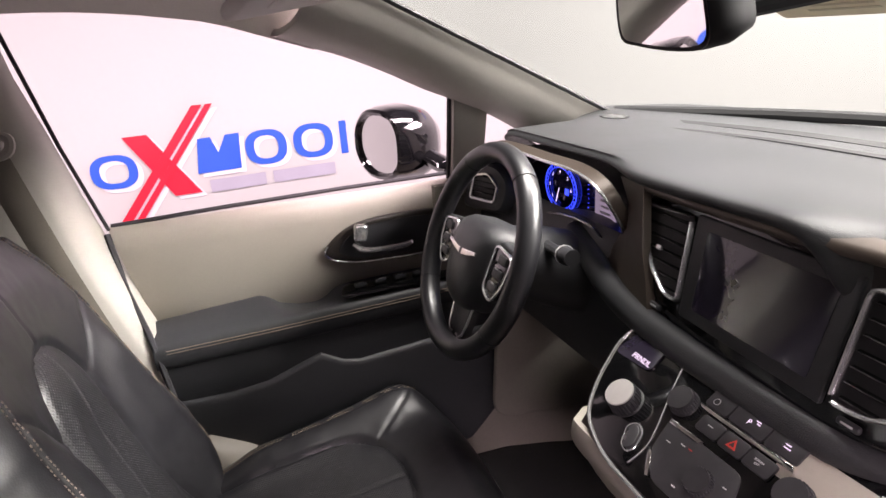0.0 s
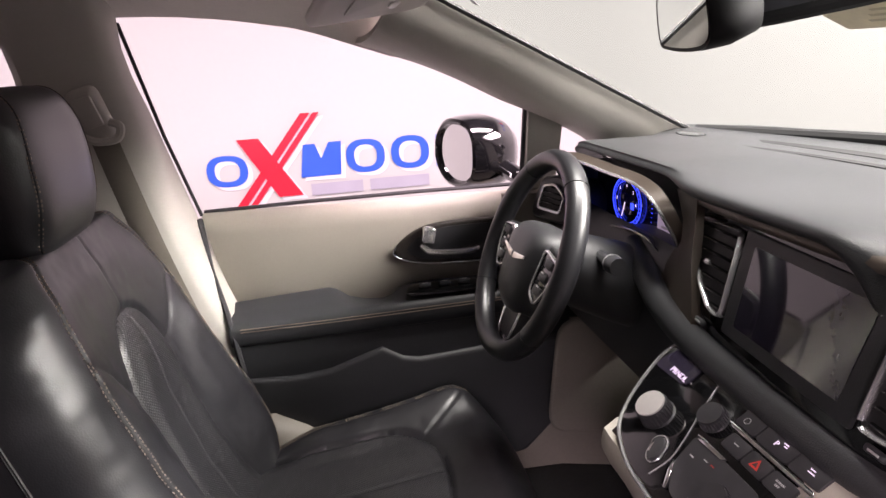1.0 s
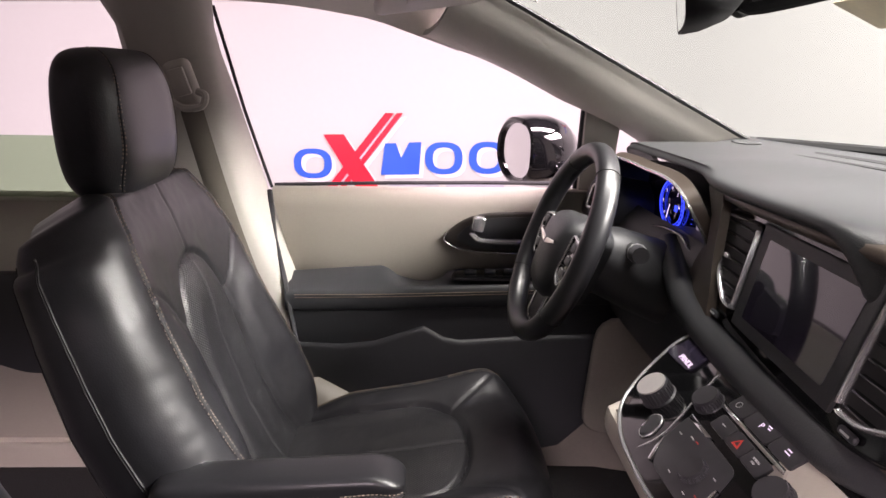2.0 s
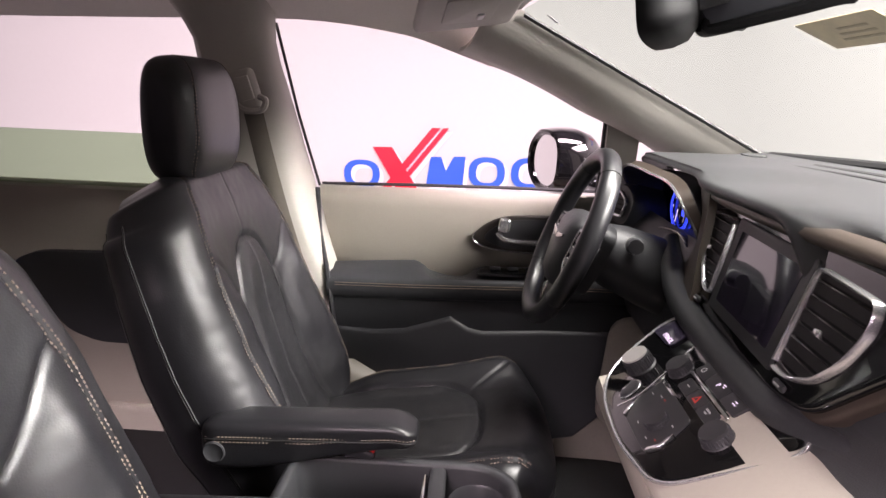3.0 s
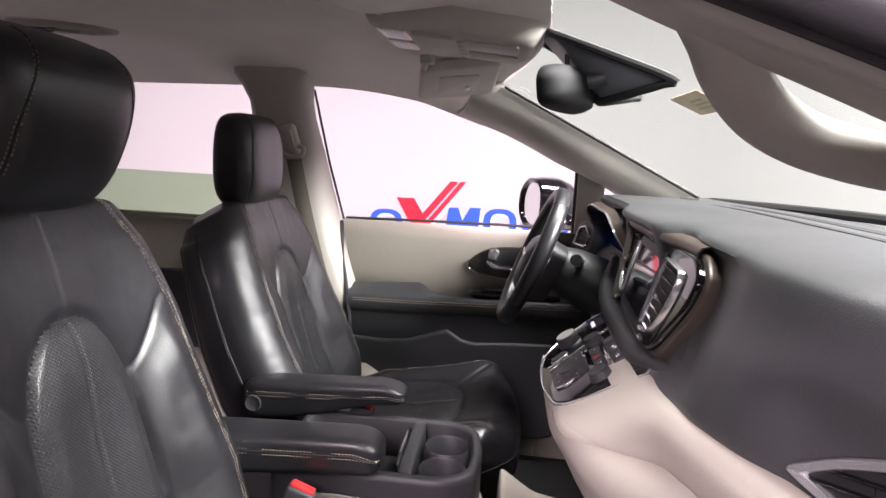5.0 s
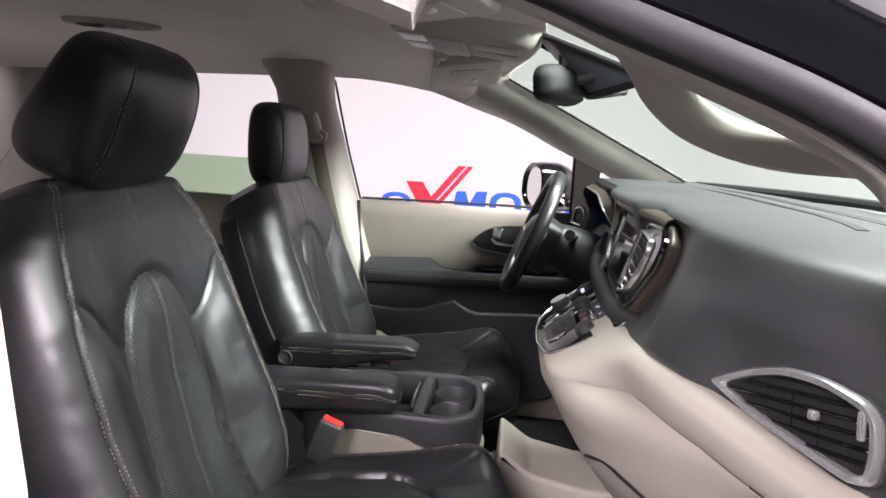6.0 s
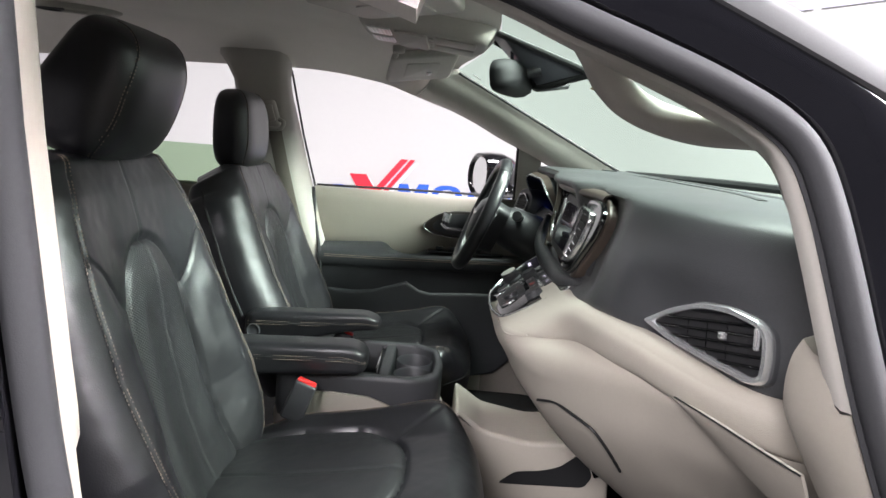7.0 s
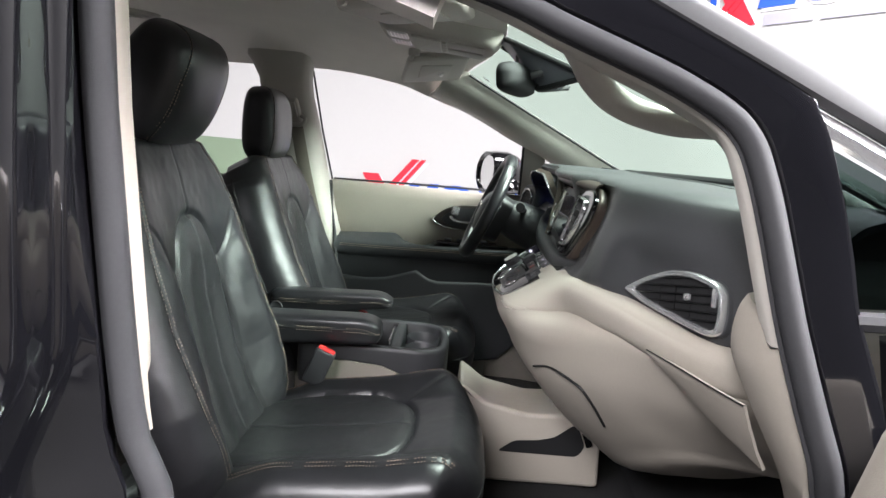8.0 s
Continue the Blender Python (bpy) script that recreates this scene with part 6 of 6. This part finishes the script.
# ---- centre console ----
def console():
    c = thing("centre_console", "black and beige console with cup holders between the seats", "console", (-0.06, 0, FLOOR_Z))
    add = lambda nm, bm, mat, lab="", sharp=40: hang(part(nm, bm, mat, None, lab, sharp), c)
    body = round_poly([(-0.24, -0.12), (0.06, -0.122), (0.105, -0.09), (0.115, 0), (0.105, 0.09), (0.06, 0.122), (-0.24, 0.12)], 0.03, 5)
    low = round_poly([(-0.24, -0.115), (0.06, -0.115), (0.10, -0.085), (0.12, 0), (0.10, 0.085), (0.06, 0.115), (-0.24, 0.115)], 0.03, 5)
    add("lower_body", loft([[(a * 1.02, b * 0.97, z) for a, b in low] for z in (FLOOR_Z, 0.55, 0.645)], True, True), BEIGE, "beige console body")
    def shell(holes_z=0.742):
        rows = []
        for z, k in ((0.64, 0.985), (0.66, 1.0), (0.73, 1.0), (0.739, 0.985), (0.742, 0.955)):
            rows.append([(-0.06 + (a + 0.06) * k, b * k, z + 0.0 * a) for a, b in body])
        rows.append([(-0.06 + (a + 0.06) * 0.915, b * 0.87, 0.742) for a, b in body])
        rows.append([(-0.06 + (a + 0.06) * 0.90, b * 0.85, 0.736) for a, b in body])
        rows.append([(-0.06 + (a + 0.06) * 0.87, b * 0.80, 0.662) for a, b in body])
        return loft(rows, True, True)
    add("upper_shell", shell(), DARK, "dark console top", 75)
    # cup wells in the tray
    for y in (-0.045, 0.045):
        add("cup_holder", lathe([(0.043, 0.664), (0.043, 0.722), (0.041, 0.725), (0.039, 0.722), (0.037, 0.668), (0.02, 0.667)], 32, pose(0.047, y, 0)), DARK, "round cup holder")
    add("divider", rbox(0.024, 0.205, 0.075, 0.006, 3, pose(-0.012, 0, 0.703)), DARK)
    add("chrome_strip", rbox(0.005, 0.15, 0.03, 0.002, 2, pose(-0.027, 0.0, 0.730, 0, -14, 0)), BRIGHT, "chrome strip across the tray")
    add("storage_tray", rbox(0.17, 0.18, 0.004, 0.001, 1, pose(-0.125, 0, 0.667)), SEAM, "dark storage tray")
    for sy in (-1, 1):
        add("beige_side", sheet([[(-0.20 + 0.27 * t, sy * (0.124 + 0.002 * math.sin(math.pi * t)), z0 + (z1 - z0) * w) for t, z0, z1 in ((0, 0.58, 0.70), (0.3, 0.58, 0.705), (0.6, 0.58, 0.70), (0.85, 0.58, 0.675), (1.0, 0.58, 0.65))] for w in (0, 0.5, 1)], 0.006 * sy), BEIGE, "beige side panel")
    return c


console()


def floor_box():
    b = thing("floor_box", "beige moulded storage box on the floor under the dashboard", "storage box", (0.38, 0.05, FLOOR_Z))
    add = lambda nm, bm, mat, lab="", sharp=40: hang(part(nm, bm, mat, None, lab, sharp), b)
    m = axes((0, -0.02, 0), (1, 0, 0), (0, -1, 0))
    side = round_poly([(0.14, 0.38), (0.525, 0.39), (0.515, 0.55), (0.49, 0.578), (0.42, 0.578), (0.33, 0.572), (0.22, 0.592), (0.15, 0.64)], 0.015, 4)
    add("body", prism(side, 0.17, m @ pose(0, 0, -0.17), 0.012, 4), BEIGE, "beige box body")
    # the pocket is not hollow: its inner shade is a flat dark sheet
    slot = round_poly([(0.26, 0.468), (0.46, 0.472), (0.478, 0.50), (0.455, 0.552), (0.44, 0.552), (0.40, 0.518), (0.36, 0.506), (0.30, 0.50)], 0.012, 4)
    add("pocket_shade", prism(slot, 0.004, m @ pose(0, 0, -0.0015)), SEAM, "dark sheet for the shade inside the side pocket")
    add("net_clip", rbox(0.018, 0.006, 0.06, 0.003, 2, axes((0.478, -0.024, 0.53), (0.9, 0, 0.35), (-0.35, 0, 0.9))), PIANO, "black clip")


floor_box()

# ---- overhead ----
def rear_view_mirror():
    r = thing("rear_view_mirror", "black rear-view mirror on a sensor housing at the windscreen", "mirror", (0.25, -0.06, 1.44))
    add = lambda nm, bm, mat, lab="", sharp=40: hang(part(nm, bm, mat, None, lab, sharp), r)
    face = Vector((-0.94, 0.345, -0.16)).normalized()
    m = axes((0.196, -0.03, 1.372), (face.y, -face.x, 0), face)
    out = [(-0.118, 0.006), (-0.112, 0.03), (-0.05, 0.036), (0.06, 0.034), (0.112, 0.028), (0.118, 0.0), (0.11, -0.022), (0.05, -0.034), (-0.05, -0.036), (-0.108, -0.024)]
    o = [(p.x * 0.92 * (1 - 0.16 * smooth01(0.0, -0.036, p.y)), p.y * 0.94) for p in spline([(a, b, 0) for a, b in out], 4, True)]
    rows = [[m @ Vector((a * s, b * s, h)) for a, b in o] for s, h in ((0.93, 0.004), (0.985, 0.006), (1.0, 0.0), (0.99, -0.012), (0.85, -0.030), (0.5, -0.042), (0.15, -0.045))]
    add("housing", loft(rows, True, True), surf("black_mirror_plastic", (0.010, 0.010, 0.011), 0.62, spec=0.2, var=0.1, grain=800, bump=0.05), "black mirror housing", 60)
    add("glass", loft([[m @ Vector((a * 0.925, b * 0.9, h)) for a, b in o] for h in (0.002, 0.0058)], True, True), MIRROR, "mirror glass")
    add("toggle_lever", rbox(0.007, 0.007, 0.030, 0.003, 2, m @ pose(0, -0.040, -0.014, 90, 0, 0)), DARK, "day and night lever")
    add("stem", tube([(0.215, -0.035, 1.378), (0.24, -0.045, 1.385), (0.262, -0.05, 1.392)], 0.010, 10), DARK)
    # wedge-shaped housing behind, along the glass
    hull = [(0.165, -0.05, 1.462), (0.165, 0.05, 1.462), (0.345, -0.125, 1.386), (0.345, 0.125, 1.386), (0.262, -0.015, 1.362), (0.262, 0.015, 1.362), (0.355, 0.0, 1.40), (0.35, -0.1, 1.392), (0.35, 0.1, 1.392), (0.20, -0.05, 1.428), (0.20, 0.05, 1.428)]
    bm = bmesh.new()
    for p in hull:
        bm.verts.new(p)
    bmesh.ops.convex_hull(bm, input=bm.verts)
    bmesh.ops.bevel(bm, geom=[e for e in bm.edges if e.calc_face_angle(0) > 0.3], offset=0.005, segments=2, affect="EDGES", profile=0.6)
    wedge = add("sensor_housing", bm, surf("grey_sensor_plastic", (0.1, 0.105, 0.12), 0.4, var=0.1, grain=800, bump=0.05), "dark grey wedge-shaped sensor housing")
    for sy in (-1, 1):
        under(add("rim", tube(spline([(0.17, sy * 0.052, 1.456), (0.26, sy * 0.09, 1.42), (0.344, sy * 0.123, 1.385), (0.335, sy * 0.11, 1.379), (0.30, sy * 0.062, 1.369), (0.262, sy * 0.012, 1.361), (0.258, sy * 0.016, 1.375), (0.232, sy * 0.03, 1.402)], 4), 0.0065, 8), SEAM, "black rim"), wedge)


rear_view_mirror()


def sticker():
    s = thing("windscreen_sticker", "tan paper sticker with printed bars on the windscreen", "sticker", (0.425, 0.0, 1.38))
    q = [(0.462, -0.047, 1.372), (0.406, -0.079, 1.388), (0.397, 0.072, 1.391), (0.434, 0.065, 1.368)]
    c = sum((Vector(p) for p in q), Vector()) / 4
    m = axes(c + Vector((-0.4, 0, -0.92)) * 0.015, (0, 1, 0), (-0.4, 0, -0.92))
    hang(part("sheet", prism(round_poly([(-0.076, -0.030), (0.076, -0.030), (0.076, 0.030), (-0.076, 0.030)], 0.003), 0.001, m), PAPER, None), s)
    for k in range(3):
        hang(part("print_bar", prism([(-0.04, 0.011 - 0.011 * k), (0.035 - 0.01 * k, 0.011 - 0.011 * k), (0.035 - 0.01 * k, 0.015 - 0.011 * k), (-0.04, 0.015 - 0.011 * k)], 0.0004, m @ pose(0, 0, 0.001)), PAPERPRINT, None), s)
    hang(part("label_strip", prism([(-0.02, -0.005), (0.02, -0.005), (0.02, 0.005), (-0.02, 0.005)], 0.0008, axes((0.155, 0.535, 1.428), (0.5, 0.8, -0.3), (-0.4, 0, -0.92))), GREYPRINT, None, "small pale glass mark"), s)


sticker()


def sun_visor(sgn):
    v = thing("sun_visor", "folded grey sun visor with a vanity cover", "sun visor", (0.0, sgn * 0.40, 1.43), "sun visors")
    add = lambda nm, bm, mat, lab="", sharp=40: hang(part(nm, bm, mat, None, lab, sharp), v)
    q = [Vector((-0.114, 0.55, 1.398)), Vector((-0.072, 0.26, 1.450)), Vector((0.10, 0.255, 1.458)), Vector((0.07, 0.555, 1.442))]
    q = [Vector((p.x, sgn * p.y, p.z)) for p in q]
    m = axes(sum(q, Vector()) / 4, q[1] - q[0] + q[2] - q[3], (q[1] - q[3]).cross(q[2] - q[0]) * (1 if (q[1] - q[3]).cross(q[2] - q[0]).z < 0 else -1))
    inv = m.inverted()
    o = round_poly([tuple((inv @ p).xy) for p in q], 0.03, 6)
    rows = [[m @ Vector((a * s, b * s, h)) for a, b in o] for s, h in ((0.96, -0.006), (1.0, 0.0), (1.0, 0.008), (0.97, 0.014), (0.9, 0.016))]
    add("board", loft(rows, True, True), TRIM, "grey padded board", 60)
    cover = add("vanity_cover", prism(round_poly([(-0.075, -0.045), (0.085, -0.045), (0.085, 0.045), (-0.075, 0.045)], 0.012), 0.003, m @ pose(0, 0, 0.0155), 0.001), TRIM, "smooth mirror cover")
    under(add("finger_tab", rbox(0.034, 0.013, 0.006, 0.004, 3, m @ pose(-0.03, -0.022 * sgn, 0.0195)), LAMPGLASS, "pale finger tab"), cover)
    add("hinge_rod", tube([m @ Vector((a, 0.075 * sgn, 0.006)) for a in (-0.17, -0.05, 0.1, 0.17)], 0.006, 8), TRIM)
    add("hook_clip", rbox(0.022, 0.03, 0.02, 0.005, 2, m @ pose(0.165, 0.07 * sgn, -0.002)), TRIM)


for sgn in (1, -1):
    sun_visor(sgn)


def overhead_console():
    o = thing("overhead_console", "grey overhead console with two reading lamps", "overhead console", (0.0, -0.04, 1.45))
    add = lambda nm, bm, mat, lab="", sharp=40: hang(part(nm, bm, mat, None, lab, sharp), o)
    m = axes((0.025, 0.0, 1.464), (0, -1, 0), (-0.10, 0, -1))
    out = round_poly([(-0.10, -0.13), (0.10, -0.13), (0.125, -0.02), (0.11, 0.135), (-0.11, 0.135), (-0.125, -0.02)], 0.05, 6)
    if (m @ Vector((0, 0.1, 0))).x > 0.025:
        out = [(a, -b) for a, b in out]
    fwd = 1 if (m @ Vector((0, 0.1, 0))).x > 0.025 else -1
    rows = [[m @ Vector((a * s, b * s, h)) for a, b in out] for s, h in ((1.12, -0.035), (1.08, -0.01), (1.03, 0.008), (0.96, 0.022), (0.88, 0.027), (0.3, 0.028))]
    body = add("body", loft(rows, True, True), TRIM, "grey moulded body", 60)

    def tile(nm, x0, x1, y0, y1, h, mat, lab=""):
        q = [(y0, fwd * x0), (y1, fwd * x0), (y1, fwd * x1), (y0, fwd * x1)]
        return add(nm, prism(round_poly(q if fwd > 0 else q[::-1], 0.008), h, m @ pose(0, 0, 0.024), 0.002), mat, lab)

    for sy in (-1, 1):
        lens = tile("reading_lamp", -0.115, -0.068, min(sy * 0.012, sy * 0.085), max(sy * 0.012, sy * 0.085), 0.006, LAMPGLASS, "clear reading lamp lens")
        for k in range(5):
            under(tile("lens_ridge", -0.108 + 0.008 * k, -0.105 + 0.008 * k, min(sy * 0.018, sy * 0.08), max(sy * 0.018, sy * 0.08), 0.0072, LAMPGLASS), lens)
        tile("side_cover", 0.022, 0.105, min(sy * 0.012, sy * 0.085), max(sy * 0.012, sy * 0.085), 0.006, TRIM)
    tile("glasses_case", -0.060, 0.006, -0.088, 0.088, 0.009, TRIM, "ribless holder door")
    for k in range(4):
        tile("button", 0.009, 0.019, -0.066 + 0.034 * k, -0.038 + 0.034 * k, 0.007, TRIM)


overhead_console()


def roof_vent():
    v = thing("roof_vent", "oval grey air vent in the headliner", "air vent", (-0.94, 0.38, 1.50))
    m = axes((-0.94, 0.38, 1.507), (0.97, 0.24, 0), (0, 0, -1))
    oval = lambda a, b, h: [m @ Vector((a * math.cos(t), b * math.sin(t), h)) for t in [2 * math.pi * k / 36 for k in range(36)]]
    base = hang(part("bezel", loft([oval(0.125, 0.05, -0.008), oval(0.122, 0.048, 0.004), oval(0.112, 0.041, 0.009), oval(0.10, 0.034, 0.006), oval(0.098, 0.033, 0.0)], True, True), TRIM, None, "oval grey bezel", 60), v)
    for sx, r in ((-1, 0.034), (1, 0.022)):
        c = m @ pose(0.055 * sx, 0, 0.002)
        hang(part("nozzle", lathe([(r, 0), (r, 0.006), (r * 0.85, 0.008), (r * 0.8, 0.003), (r * 0.3, 0.002)], 24, c), SEAM if sx < 0 else TRIM, None, "round nozzle"), v)
    for k in range(4):
        under(hang(part("slat", rbox(0.056 - 0.012 * abs(k - 1.5), 0.003, 0.003, 0.001, 1, m @ pose(-0.055, -0.018 + 0.012 * k, 0.006)), DARK, None), v), base)


roof_vent()


def grab_handle():
    g = thing("grab_handle", "beige curved grab handle on the windscreen pillar", "grab handle", (0.3, -0.72, 1.29))
    pts = spline([(0.215, -0.69, 1.36), (0.24, -0.665, 1.338), (0.262, -0.635, 1.318), (0.295, -0.61, 1.297), (0.335, -0.60, 1.282), (0.38, -0.615, 1.272), (0.42, -0.65, 1.27), (0.44, -0.68, 1.268)], 6)
    r = [0.019 + 0.003 * math.sin(math.pi * i / (len(pts) - 1)) for i in range(len(pts))]
    hang(part("grip", tube(pts, r, 14, flat=0.85), TRIM, None, "beige soft grip", 60), g)
    hang(part("seam", tube([p + Vector((0, -0.004, -0.0135)) for p in pts[6:-6]], 0.0012, 5), SEAM, None), g)


grab_handle()


# ---- the opened passenger door ----
def open_door():
    d = thing("open_door", "passenger door standing open, with beige inner trim", "car door", (0.62, -0.95, 0.3))
    add = lambda nm, bm, mat, lab="", sharp=40: hang(part(nm, bm, mat, None, lab, sharp), d)
    ang = math.radians(20)
    way, face = Vector((math.sin(ang), -math.cos(ang), 0)), Vector((-math.cos(ang), -math.sin(ang), 0))
    hinge = Vector((0.50, -0.99, 0))
    m = Matrix(((way.x, 0, face.x, hinge.x), (way.y, 0, face.y, hinge.y), (way.z, 1, face.z, 0), (0, 0, 0, 1)))
    add("door_shell", prism(round_poly([(0.0, 0.2), (1.0, 0.2), (1.03, 1.07), (0.0, 1.0)], 0.03), 0.06, m @ pose(0, 0, -0.10), 0.015, 3), PAINT, "black painted door shell")
    trim = add("inner_trim", prism(round_poly([(-0.015, 0.40), (0.98, 0.42), (1.0, 1.03), (0.30, 1.07), (0.04, 1.06), (0.012, 0.93)], 0.03), 0.14, m @ pose(0, 0, -0.04), 0.02, 4), BEIGE, "beige inner trim")
    under(add("armrest", rbox(0.5, 0.07, 0.06, 0.02, 4, m @ pose(0.6, 0.83, 0.12)), DOORDK, "black armrest"), trim)


open_door()
